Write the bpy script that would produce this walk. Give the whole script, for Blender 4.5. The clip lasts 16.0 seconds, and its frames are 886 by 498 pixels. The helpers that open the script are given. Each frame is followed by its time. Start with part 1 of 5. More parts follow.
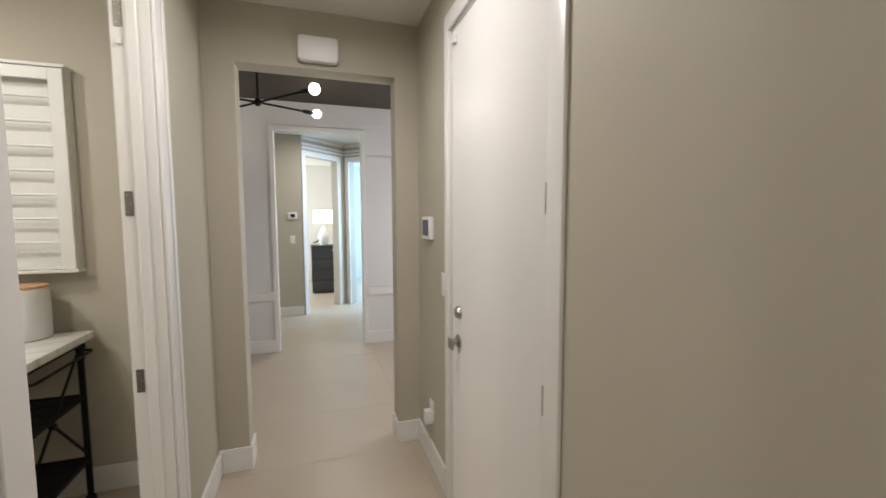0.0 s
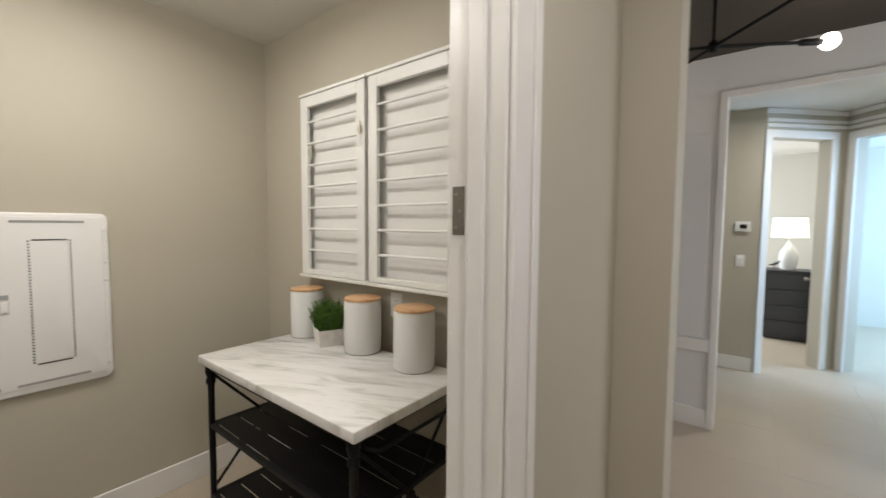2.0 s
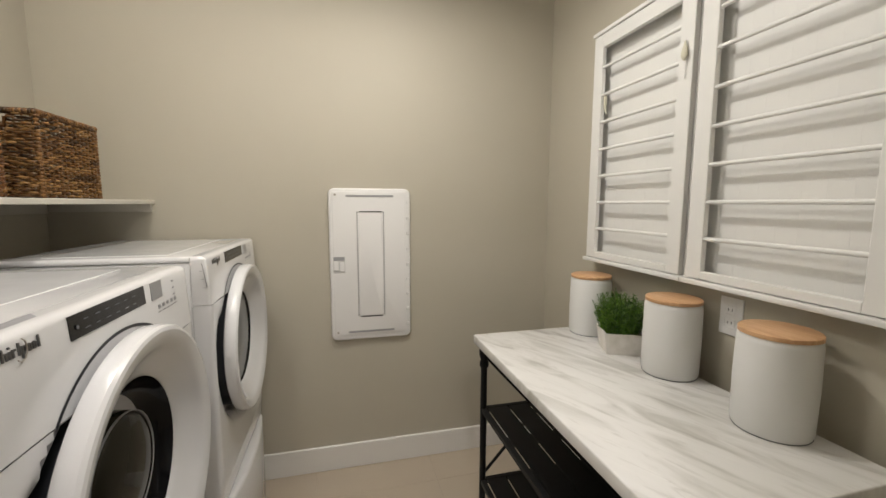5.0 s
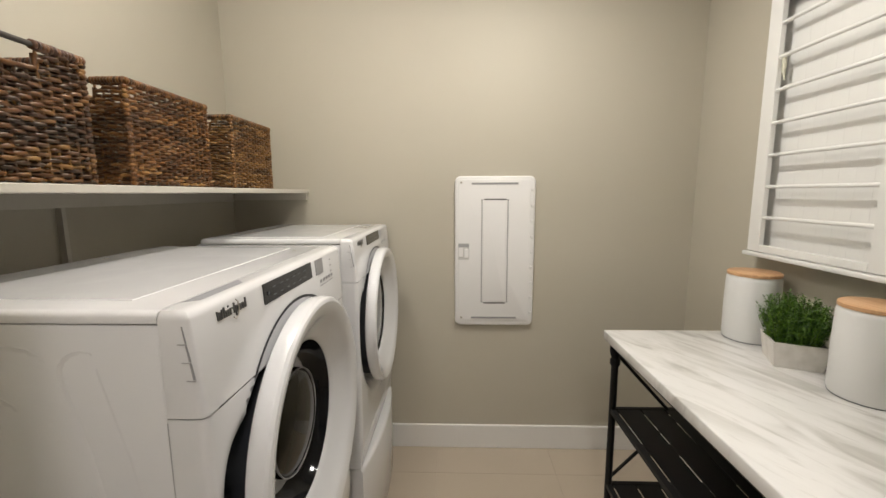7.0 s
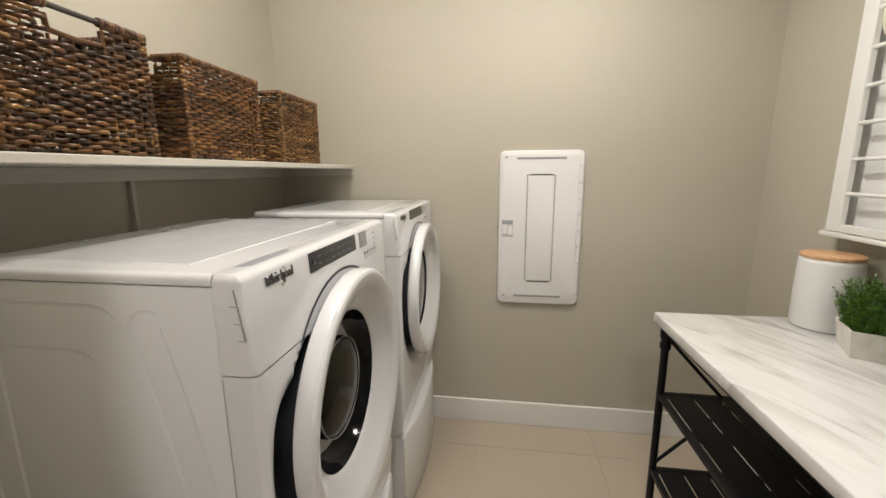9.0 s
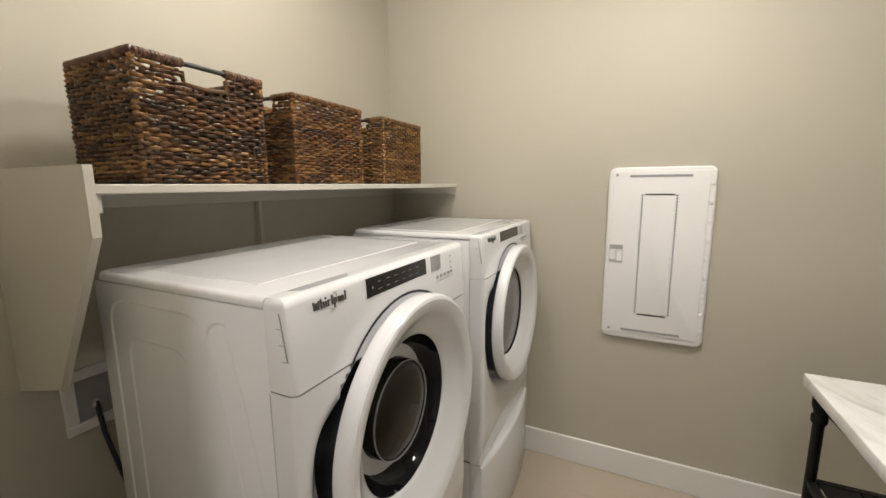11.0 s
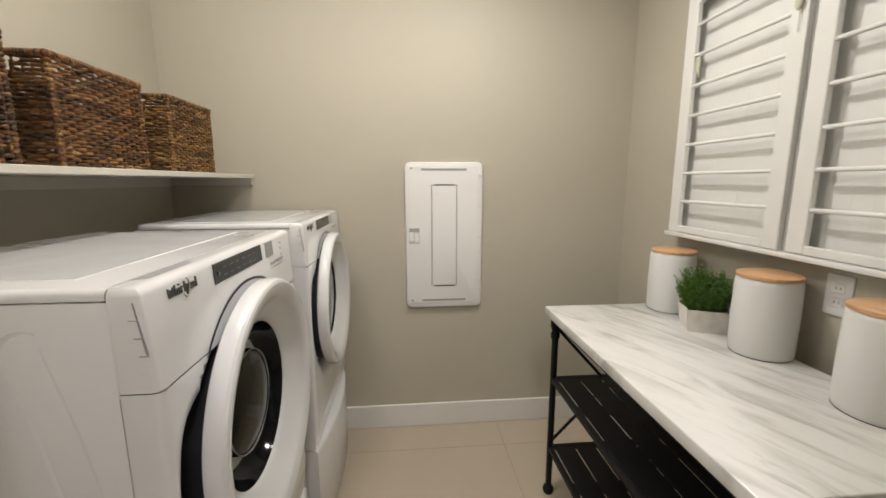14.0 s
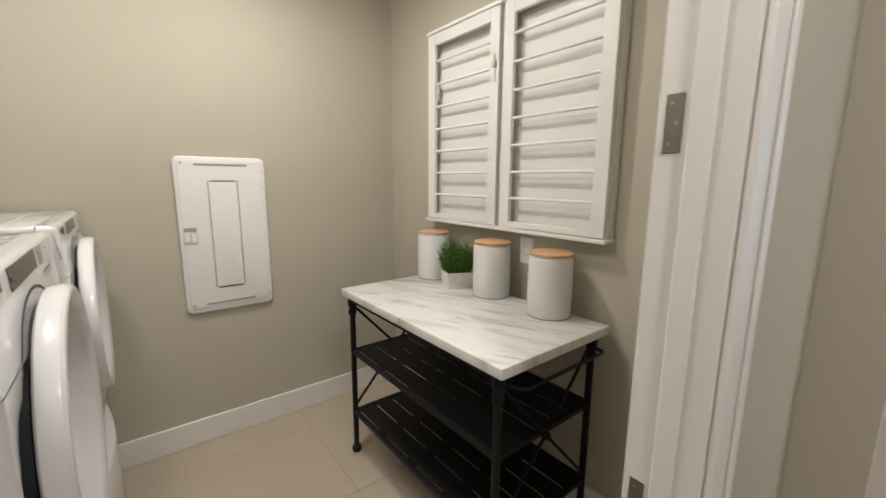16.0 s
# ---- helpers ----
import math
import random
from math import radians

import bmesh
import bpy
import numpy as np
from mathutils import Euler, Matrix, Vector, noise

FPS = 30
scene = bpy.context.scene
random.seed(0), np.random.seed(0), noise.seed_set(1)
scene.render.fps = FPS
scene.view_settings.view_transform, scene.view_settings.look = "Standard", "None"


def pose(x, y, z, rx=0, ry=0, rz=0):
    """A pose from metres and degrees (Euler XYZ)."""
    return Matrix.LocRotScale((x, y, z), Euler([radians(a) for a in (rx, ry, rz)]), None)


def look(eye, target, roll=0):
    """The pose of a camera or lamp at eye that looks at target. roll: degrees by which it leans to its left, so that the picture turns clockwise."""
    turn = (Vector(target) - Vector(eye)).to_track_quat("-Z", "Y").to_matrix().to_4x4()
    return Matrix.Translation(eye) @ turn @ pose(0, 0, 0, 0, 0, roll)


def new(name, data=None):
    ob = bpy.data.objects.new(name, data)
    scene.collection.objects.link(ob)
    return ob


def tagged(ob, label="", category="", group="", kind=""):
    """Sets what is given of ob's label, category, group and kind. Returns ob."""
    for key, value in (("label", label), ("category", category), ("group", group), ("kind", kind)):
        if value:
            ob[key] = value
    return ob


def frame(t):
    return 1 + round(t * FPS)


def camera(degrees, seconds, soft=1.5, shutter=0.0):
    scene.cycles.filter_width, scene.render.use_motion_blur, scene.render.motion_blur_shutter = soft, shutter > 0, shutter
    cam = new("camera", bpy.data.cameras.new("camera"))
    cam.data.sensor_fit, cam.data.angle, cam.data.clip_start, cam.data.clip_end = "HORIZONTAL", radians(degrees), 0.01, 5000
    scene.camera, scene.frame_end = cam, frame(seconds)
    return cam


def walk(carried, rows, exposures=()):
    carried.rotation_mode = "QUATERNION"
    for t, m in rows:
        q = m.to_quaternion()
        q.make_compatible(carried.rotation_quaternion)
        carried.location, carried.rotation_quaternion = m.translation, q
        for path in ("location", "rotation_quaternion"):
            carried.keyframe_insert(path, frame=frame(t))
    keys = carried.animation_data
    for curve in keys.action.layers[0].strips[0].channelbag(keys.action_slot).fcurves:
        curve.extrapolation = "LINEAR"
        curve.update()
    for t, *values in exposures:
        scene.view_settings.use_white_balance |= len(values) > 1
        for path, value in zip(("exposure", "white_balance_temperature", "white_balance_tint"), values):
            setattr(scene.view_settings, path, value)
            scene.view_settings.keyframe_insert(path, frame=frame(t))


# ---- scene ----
import itertools

cam = camera(96.0, 16.0, shutter=0.2)
PATH = [
    (0, (-0.565, 2.857, 1.421), (0.045, 4.756, 1.264), -0.2),
    (0.5, (-0.498, 3.181, 1.425), (-0.35, 5.17, 1.28), -0.1),
    (0.6, (-0.492, 3.246, 1.433), (-0.424, 5.24, 1.289), 0.1),
    (1, (-0.472, 3.516, 1.429), (-0.792, 5.486, 1.311), 0.1),
    (1.5, (-0.563, 3.778, 1.432), (-1.329, 5.623, 1.327), 0.3),
    (2, (-0.769, 3.98, 1.449), (-1.997, 5.555, 1.329), 0.4),
    (2.5, (-0.958, 4.131, 1.428), (-2.545, 5.343, 1.309), 0.2),
    (3, (-1.063, 4.204, 1.425), (-2.844, 5.104, 1.286), 0.1),
    (3.2, (-1.089, 4.194, 1.428), (-2.899, 5.031, 1.271), 0.2),
    (5.5, (-1.137, 4.147, 1.411), (-3.091, 4.504, 1.176), -0.1),
    (6, (-1.139, 4.135, 1.409), (-3.115, 4.321, 1.16), -0.4),
    (6.5, (-1.146, 4.115, 1.407), (-3.128, 4.164, 1.145), -0.3),
    (7, (-1.148, 4.098, 1.405), (-3.128, 4.032, 1.128), -0.3),
    (7.5, (-1.153, 4.089, 1.399), (-3.124, 3.94, 1.097), -0.5),
    (8, (-1.16, 4.088, 1.393), (-3.121, 3.906, 1.048), -0.4),
    (8.5, (-1.148, 4.09, 1.386), (-3.101, 3.889, 1.006), -0.5),
    (9, (-1.159, 4.1, 1.391), (-3.102, 3.819, 1.01), -0.4),
    (9.5, (-1.239, 4.132, 1.405), (-3.156, 3.685, 1.055), -0.6),
    (10, (-1.28, 4.161, 1.411), (-3.138, 3.491, 1.095), -0.7),
    (10.2, (-1.263, 4.197, 1.42), (-3.071, 3.401, 1.105), -0.8),
    (12.3, (-1.227, 4.212, 1.415), (-2.995, 3.331, 1.099), -0.4),
    (12.5, (-1.225, 4.206, 1.399), (-3.037, 3.413, 1.102), -0.7),
    (13, (-1.202, 4.182, 1.396), (-3.106, 3.658, 1.077), -0.7),
    (13.5, (-1.161, 4.131, 1.393), (-3.125, 3.951, 1.059), -0.3),
    (14, (-1.095, 4.105, 1.392), (-3.059, 4.277, 1.057), -0.1),
    (14.5, (-1.005, 4.059, 1.4), (-2.919, 4.523, 1.055), 0.1),
    (15, (-0.977, 4.004, 1.396), (-2.819, 4.706, 1.059), -0.0),
    (15.2, (-0.971, 3.961, 1.402), (-2.763, 4.777, 1.053), 0.5),
    (15.5, (-0.962, 3.915, 1.392), (-2.679, 4.884, 1.051), 0.3),
    (16, (-0.918, 3.906, 1.389), (-2.463, 5.13, 1.045), 0.4),
]
walk(cam, [(t, look(eye, target, roll)) for t, eye, target, roll in PATH],
     [(0, 0.03), (0.6, -0.04), (1, -0.14), (1.5, -0.07), (2, -0.19), (2.5, -0.17), (3, -0.19), (5.5, -0.19), (7, -0.03), (9.5, 0.04), (12.5, 0.08), (13.5, 0.0), (14.5, -0.07), (16, -0.08)])

# ---- light ----
def lamp(name, m, size, watts, colour, shape="DISK", size_y=None, spread=170):
    data = bpy.data.lights.new(name, "AREA")
    data.shape, data.size, data.energy, data.color = shape, size, watts, colour
    if size_y:
        data.size_y = size_y
    data.spread = radians(spread)
    ob = new(name, data)
    ob.matrix_world = m
    return ob


def globe(name, at, radius, watts, colour):
    data = bpy.data.lights.new(name, "POINT")
    data.shadow_soft_size, data.energy, data.color = radius, watts, colour
    ob = new(name, data)
    ob.location = at
    return ob


WARM = (1.0, 0.956, 0.888)
HALLC = (1.0, 0.945, 0.925)
lamp("laundry_downlight", pose(-2.42, 4.40, 2.549), 0.13, 14, WARM)
globe("laundry_globe", (-2.05, 3.60, 2.47), 0.09, 25.5, WARM)
lamp("hall_downlight", pose(-0.52, 4.25, 2.549), 0.15, 12.5, HALLC)
# added fill for the unseen back of the hall, no known fixture
lamp("hall_back_fill", pose(-0.52, 1.95, 2.549), 0.15, 12.5, HALLC)
# added fill that brightens the dining room; no window is built here
lamp("dining_fill", pose(1.66, 6.4, 1.45, 0, 90, 0), 1.2, 30, (0.95, 0.95, 0.98), "RECTANGLE", 1.5)
lamp("vestibule_downlight", pose(-0.25, 8.35, 2.590), 0.15, 16, (1.0, 0.95, 0.88))
# added fill that brightens the bedroom, with no window behind it
lamp("bedroom_fill", pose(-2.55, 11.0, 1.5, 0, -90, 0), 1.4, 85, (0.88, 0.94, 1.0), "RECTANGLE", 1.5)
lamp("den_window_light", pose(2.9, 10.6, 1.5, 0, 90, 0), 1.6, 220, (0.40, 0.66, 1.0), "RECTANGLE", 1.6)

world = bpy.data.worlds.new("world")
scene.world = world
world.use_nodes = True
wn = world.node_tree
sky = wn.nodes.new("ShaderNodeTexSky")
sky.sky_type, sky.sun_disc = "NISHITA", False
sky.sun_elevation, sky.sun_rotation = radians(40), radians(120)
wn.links.new(sky.outputs["Color"], wn.nodes["Background"].inputs["Color"])
wn.nodes["Background"].inputs["Strength"].default_value = 0.1


# ---- materials ----
def mat(name, colour, rough=0.5, metal=0.0, vary=0.0, scale=6.0, bump=0.0, bump_scale=200.0, coat=0.0, alpha=None, emit=None, island=0.0):
    m = bpy.data.materials.new(name)
    m.use_nodes = True
    nt = m.node_tree
    b = nt.nodes["Principled BSDF"]
    b.inputs["Base Color"].default_value = (*colour, 1)
    b.inputs["Roughness"].default_value = rough
    b.inputs["Metallic"].default_value = metal
    b.inputs["Coat Weight"].default_value = coat
    b.inputs["Coat Roughness"].default_value = 0.08
    co = nt.nodes.new("ShaderNodeTexCoord")
    if vary or island:
        n = nt.nodes.new("ShaderNodeTexNoise")
        n.inputs["Scale"].default_value, n.inputs["Detail"].default_value = scale, 6
        nt.links.new(co.outputs["Object"], n.inputs["Vector"])
        mr = nt.nodes.new("ShaderNodeMapRange")
        mr.inputs["To Min"].default_value, mr.inputs["To Max"].default_value = 1 - vary, 1 + vary
        nt.links.new(n.outputs["Fac"], mr.inputs["Value"])
        hsv = nt.nodes.new("ShaderNodeHueSaturation")
        hsv.inputs["Color"].default_value = (*colour, 1)
        nt.links.new(mr.outputs["Result"], hsv.inputs["Value"])
        nt.links.new(hsv.outputs["Color"], b.inputs["Base Color"])
        rr = nt.nodes.new("ShaderNodeMapRange")
        rr.inputs["To Min"].default_value, rr.inputs["To Max"].default_value = max(0.02, rough - 0.06), min(1, rough + 0.06)
        n2 = nt.nodes.new("ShaderNodeTexNoise")
        n2.inputs["Scale"].default_value, n2.inputs["Detail"].default_value = scale * 7, 3
        nt.links.new(co.outputs["Object"], n2.inputs["Vector"])
        nt.links.new(n2.outputs["Fac"], rr.inputs["Value"])
        nt.links.new(rr.outputs["Result"], b.inputs["Roughness"])
    if bump:
        nb = nt.nodes.new("ShaderNodeTexNoise")
        nb.inputs["Scale"].default_value, nb.inputs["Detail"].default_value = bump_scale, 4
        nt.links.new(co.outputs["Object"], nb.inputs["Vector"])
        bp = nt.nodes.new("ShaderNodeBump")
        bp.inputs["Strength"].default_value, bp.inputs["Distance"].default_value = bump, 0.002
        nt.links.new(nb.outputs["Fac"], bp.inputs["Height"])
        nt.links.new(bp.outputs["Normal"], b.inputs["Normal"])
    if emit:
        b.inputs["Emission Color"].default_value = (*emit[:3], 1)
        b.inputs["Emission Strength"].default_value = emit[3]
    return m


def ramp_mat(name, stops, rough, scale, stretch=(1, 1, 1), per_island=False, detail=8, distort=0.0, metal=0.0, bump=0.0):
    """Colours along a ramp, driven by stretched noise, or by a random value for each loose piece."""
    m = bpy.data.materials.new(name)
    m.use_nodes = True
    nt = m.node_tree
    b = nt.nodes["Principled BSDF"]
    b.inputs["Roughness"].default_value, b.inputs["Metallic"].default_value = rough, metal
    co, mp, n, cr = (nt.nodes.new("ShaderNode" + k) for k in ("TexCoord", "Mapping", "TexNoise", "ValToRGB"))
    mp.inputs["Scale"].default_value = stretch
    n.inputs["Scale"].default_value, n.inputs["Detail"].default_value, n.inputs["Distortion"].default_value = scale, detail, distort
    nt.links.new(co.outputs["Object"], mp.inputs["Vector"])
    nt.links.new(mp.outputs["Vector"], n.inputs["Vector"])
    e = cr.color_ramp.elements
    while len(e) < len(stops):
        e.new(0.5)
    for k, (p, c) in zip(e, stops):
        k.position, k.color = p, (*c, 1)
    if per_island:
        g = nt.nodes.new("ShaderNodeNewGeometry")
        ma = nt.nodes.new("ShaderNodeMath")
        ma.operation = "MULTIPLY_ADD"
        nt.links.new(n.outputs["Fac"], ma.inputs[0])
        ma.inputs[1].default_value = 0.6
        mb = nt.nodes.new("ShaderNodeMath")
        mb.operation = "MULTIPLY_ADD"
        nt.links.new(g.outputs["Random Per Island"], mb.inputs[0])
        mb.inputs[1].default_value, mb.inputs[2].default_value = 0.65, -0.12
        nt.links.new(mb.outputs[0], ma.inputs[2])
        nt.links.new(ma.outputs[0], cr.inputs["Fac"])
    else:
        nt.links.new(n.outputs["Fac"], cr.inputs["Fac"])
    nt.links.new(cr.outputs["Color"], b.inputs["Base Color"])
    if bump:
        bp = nt.nodes.new("ShaderNodeBump")
        bp.inputs["Strength"].default_value, bp.inputs["Distance"].default_value = bump, 0.002
        nt.links.new(n.outputs["Fac"], bp.inputs["Height"])
        nt.links.new(bp.outputs["Normal"], b.inputs["Normal"])
    return m


M_WALL = mat("greige_wall_paint", (0.472, 0.438, 0.360), 0.62, vary=0.025, scale=1.3, bump=0.08, bump_scale=260)
M_CEIL = mat("ceiling_paint", (0.72, 0.70, 0.66), 0.8, vary=0.02, scale=2, bump=0.3, bump_scale=180)
M_DARKCEIL = mat("dark_ceiling_paint", (0.050, 0.038, 0.029), 0.7, vary=0.05, scale=2, bump=0.2)
M_TRIM = mat("white_trim_paint", (0.76, 0.745, 0.72), 0.32, vary=0.02, scale=3, bump=0.05, bump_scale=60)
M_PANELWALL = mat("white_panelled_wall_paint", (0.70, 0.69, 0.68), 0.45, vary=0.02, scale=2, bump=0.1)
M_TILE = mat("beige_porcelain_tile", (0.47, 0.40, 0.315), 0.38, vary=0.06, scale=2.5, bump=0.06, bump_scale=90)
M_GROUT = mat("grout", (0.468, 0.398, 0.313), 0.5, vary=0.1, scale=20)
M_ENAMEL = mat("white_appliance_enamel", (0.72, 0.72, 0.73), 0.20, vary=0.01, scale=2, coat=0.5)
M_PLASTIC = mat("white_plastic", (0.78, 0.77, 0.76), 0.4, vary=0.015, scale=8)
# white plastic darkened by the shade of the latch recess
M_LATCH_SHADE = mat("latch_recess_shade", (0.60, 0.59, 0.575), 0.5, vary=0.02, scale=8)
M_CLOTH = mat("cream_cotton", (0.62, 0.60, 0.48), 0.85, vary=0.06, scale=40, bump=0.3)
M_GREYPL = mat("grey_plastic", (0.33, 0.33, 0.335), 0.45, vary=0.03, scale=10)
M_BLACKGL = mat("black_gloss", (0.006, 0.006, 0.007), 0.16)
M_BLACKRIM = mat("black_door_trim", (0.004, 0.004, 0.005), 0.09)
M_GASKET = mat("black_rubber", (0.012, 0.014, 0.018), 0.45)
M_BLACKRIM.node_tree.nodes["Principled BSDF"].inputs["IOR"].default_value = 1.28
M_LENS = mat("smoked_door_glass", (0.022, 0.020, 0.014), 0.05, vary=0.15, scale=6)
M_LENSGREY = mat("grey_door_glass", (0.20, 0.20, 0.20), 0.10, vary=0.05, scale=5)
for _m in (M_LENS, M_LENSGREY):
    _m.node_tree.nodes["Principled BSDF"].inputs["IOR"].default_value = 1.24
M_STEEL = mat("satin_nickel", (0.46, 0.43, 0.39), 0.33, 1.0, vary=0.06, scale=30)
M_HINGE = mat("aged_nickel", (0.26, 0.235, 0.21), 0.42, 0.9, vary=0.08, scale=30)
M_LOGO = mat("dark_chrome", (0.16, 0.16, 0.16), 0.3, 0.8)
M_MARK = mat("grey_print_and_vent_shade", (0.30, 0.30, 0.31), 0.6)
M_DIM = mat("dim_grey_print", (0.13, 0.14, 0.15), 0.6)
# grey that holds the shade of the drawer grip recess
M_RECESS_SHADE = mat("recess_shade_grey", (0.27, 0.27, 0.28), 0.9, vary=0.03, scale=10)
M_RECESS_SHADE.node_tree.nodes["Principled BSDF"].inputs["Specular IOR Level"].default_value = 0.1
M_SLOT = mat("light_grey_plastic", (0.36, 0.36, 0.37), 0.4, vary=0.02, scale=10)
M_IRON = mat("black_powder_coated_metal", (0.006, 0.006, 0.0065), 0.5, 0.0, vary=0.1, scale=30, bump=0.12, bump_scale=500)
M_IRON.node_tree.nodes["Principled BSDF"].inputs["Specular IOR Level"].default_value = 0.22
def marble(name):
    """White marble: soft grey clouds and thin broken veins that run slantwise across the slab."""
    m = ramp_mat(name, [(0.30, (0.50, 0.49, 0.465)), (0.42, (0.66, 0.65, 0.63)), (0.52, (0.745, 0.735, 0.72)), (0.70, (0.77, 0.76, 0.745)), (0.85, (0.72, 0.705, 0.68))], 0.14, 2.6, (1.3, 6.5, 1.0), distort=0.9)
    nt = m.node_tree
    b = nt.nodes["Principled BSDF"]
    co, mp, cloud = nt.nodes["Texture Coordinate"], nt.nodes["Mapping"], nt.nodes["Noise Texture"]
    turn = nt.nodes.new("ShaderNodeVectorRotate")
    turn.rotation_type = "Z_AXIS"
    turn.inputs["Angle"].default_value = radians(-24)
    nt.links.new(co.outputs["Object"], turn.inputs["Vector"])
    nt.links.new(turn.outputs["Vector"], mp.inputs["Vector"])
    colour = nt.nodes["Color Ramp"].outputs["Color"]
    for scale, stretch, width, deep, seed in ((2.2, (1.0, 6.0, 1.0), 0.026, (0.42, 0.405, 0.38), 3.1), (6.5, (1.0, 5.0, 1.0), 0.045, (0.56, 0.545, 0.52), 8.7)):
        mv, n, off, ab, mr, gate, gr, mul, mix = (nt.nodes.new("ShaderNode" + k) for k in ("Mapping", "TexNoise", "Math", "Math", "MapRange", "TexNoise", "MapRange", "Math", "Mix"))
        mv.inputs["Scale"].default_value, mv.inputs["Location"].default_value = stretch, (seed, 0, 0)
        nt.links.new(turn.outputs["Vector"], mv.inputs["Vector"])
        n.inputs["Scale"].default_value, n.inputs["Detail"].default_value, n.inputs["Distortion"].default_value = scale, 7, 0.7
        nt.links.new(mv.outputs["Vector"], n.inputs["Vector"])
        off.operation, off.inputs[1].default_value = "SUBTRACT", 0.5
        nt.links.new(n.outputs["Fac"], off.inputs[0])
        ab.operation = "ABSOLUTE"
        nt.links.new(off.outputs[0], ab.inputs[0])
        mr.inputs["From Min"].default_value, mr.inputs["From Max"].default_value = 0.0, width
        mr.inputs["To Min"].default_value, mr.inputs["To Max"].default_value = 1.0, 0.0
        nt.links.new(ab.outputs[0], mr.inputs["Value"])
        gate.inputs["Scale"].default_value, gate.inputs["Detail"].default_value = scale * 1.6, 3
        nt.links.new(mv.outputs["Vector"], gate.inputs["Vector"])
        gr.inputs["From Min"].default_value, gr.inputs["From Max"].default_value = 0.52, 0.70
        gr.inputs["To Max"].default_value = 0.70
        nt.links.new(gate.outputs["Fac"], gr.inputs["Value"])
        mul.operation = "MULTIPLY"
        nt.links.new(mr.outputs["Result"], mul.inputs[0])
        nt.links.new(gr.outputs["Result"], mul.inputs[1])
        mix.data_type = "RGBA"
        nt.links.new(mul.outputs[0], mix.inputs["Factor"])
        nt.links.new(colour, mix.inputs[6])
        mix.inputs[7].default_value = (*deep, 1)
        colour = mix.outputs[2]
    nt.links.new(colour, b.inputs["Base Color"])
    return m


M_MARBLE = marble("white_marble")
M_CERAMIC = mat("matt_white_ceramic", (0.70, 0.70, 0.69), 0.5, vary=0.015, scale=8, bump=0.05)
M_LID = ramp_mat("acacia_lid", [(0.3, (0.50, 0.285, 0.145)), (0.55, (0.585, 0.350, 0.185)), (0.75, (0.645, 0.405, 0.225))], 0.42, 16, (0.5, 5, 1), distort=0.4)
def wicker(name, stops, seed):
    """Cane strands, each of its own tone, in bands of darker and lighter batches round the basket."""
    m = ramp_mat(name, stops, 0.29, 22, (1, 1, 1), per_island=True, bump=0.25)
    nt = m.node_tree
    nt.nodes["Principled BSDF"].inputs["Specular IOR Level"].default_value = 0.55
    nt.nodes["Principled BSDF"].inputs["Specular Tint"].default_value = (1.0, 0.90, 0.78, 1)
    co = nt.nodes["Texture Coordinate"]
    mv, n, add = nt.nodes.new("ShaderNodeMapping"), nt.nodes.new("ShaderNodeTexNoise"), nt.nodes.new("ShaderNodeMath")
    mv.inputs["Scale"].default_value, mv.inputs["Location"].default_value = (0.7, 0.7, 7.5), (0, 0, seed)
    n.inputs["Scale"].default_value, n.inputs["Detail"].default_value = 1.6, 2
    nt.links.new(co.outputs["Object"], mv.inputs["Vector"])
    nt.links.new(mv.outputs["Vector"], n.inputs["Vector"])
    ramp = nt.nodes["Color Ramp"]
    before = ramp.inputs["Fac"].links[0].from_socket
    add.operation, add.inputs[1].default_value = "MULTIPLY_ADD", 0.9
    nt.links.new(n.outputs["Fac"], add.inputs[0])
    low = nt.nodes.new("ShaderNodeMath")
    low.operation, low.inputs[1].default_value = "SUBTRACT", 0.47
    nt.links.new(before, low.inputs[0])
    nt.links.new(low.outputs[0], add.inputs[2])
    nt.links.new(add.outputs[0], ramp.inputs["Fac"])
    return m


M_WICKER = wicker("brown_wicker", [(0.08, (0.024, 0.009, 0.0025)), (0.42, (0.088, 0.032, 0.008)), (0.70, (0.180, 0.075, 0.021)), (0.96, (0.36, 0.20, 0.065))], 1.3)
M_WICKER_DARK = wicker("dark_brown_wicker", [(0.10, (0.016, 0.006, 0.002)), (0.44, (0.058, 0.021, 0.006)), (0.70, (0.135, 0.057, 0.016)), (0.96, (0.36, 0.20, 0.062))], 4.2)
M_WICKER_LIGHT = wicker("light_brown_wicker", [(0.10, (0.028, 0.011, 0.003)), (0.40, (0.110, 0.046, 0.013)), (0.70, (0.205, 0.100, 0.031)), (0.96, (0.36, 0.21, 0.075))], 7.9)
M_WRAP = ramp_mat("rattan_wrap", [(0.25, (0.050, 0.019, 0.009)), (0.6, (0.115, 0.048, 0.021)), (0.85, (0.20, 0.095, 0.042))], 0.36, 20, per_island=True)
M_DOWEL = mat("dark_grey_dowel", (0.05, 0.042, 0.035), 0.5, vary=0.1, scale=20)
M_RACK = mat("white_painted_wood", (0.76, 0.755, 0.735), 0.42, vary=0.012, scale=6, bump=0.03, bump_scale=70)
M_PLANTER = ramp_mat("whitewashed_planter", [(0.3, (0.60, 0.57, 0.52)), (0.6, (0.72, 0.69, 0.65))], 0.6, 30, bump=0.2)
M_LEAF = ramp_mat("green_leaf", [(0.2, (0.020, 0.060, 0.004)), (0.55, (0.062, 0.150, 0.010)), (0.85, (0.140, 0.260, 0.024))], 0.45, 30, per_island=True)
M_SOIL = mat("dark_soil", (0.03, 0.022, 0.015), 0.9, vary=0.3, scale=60)
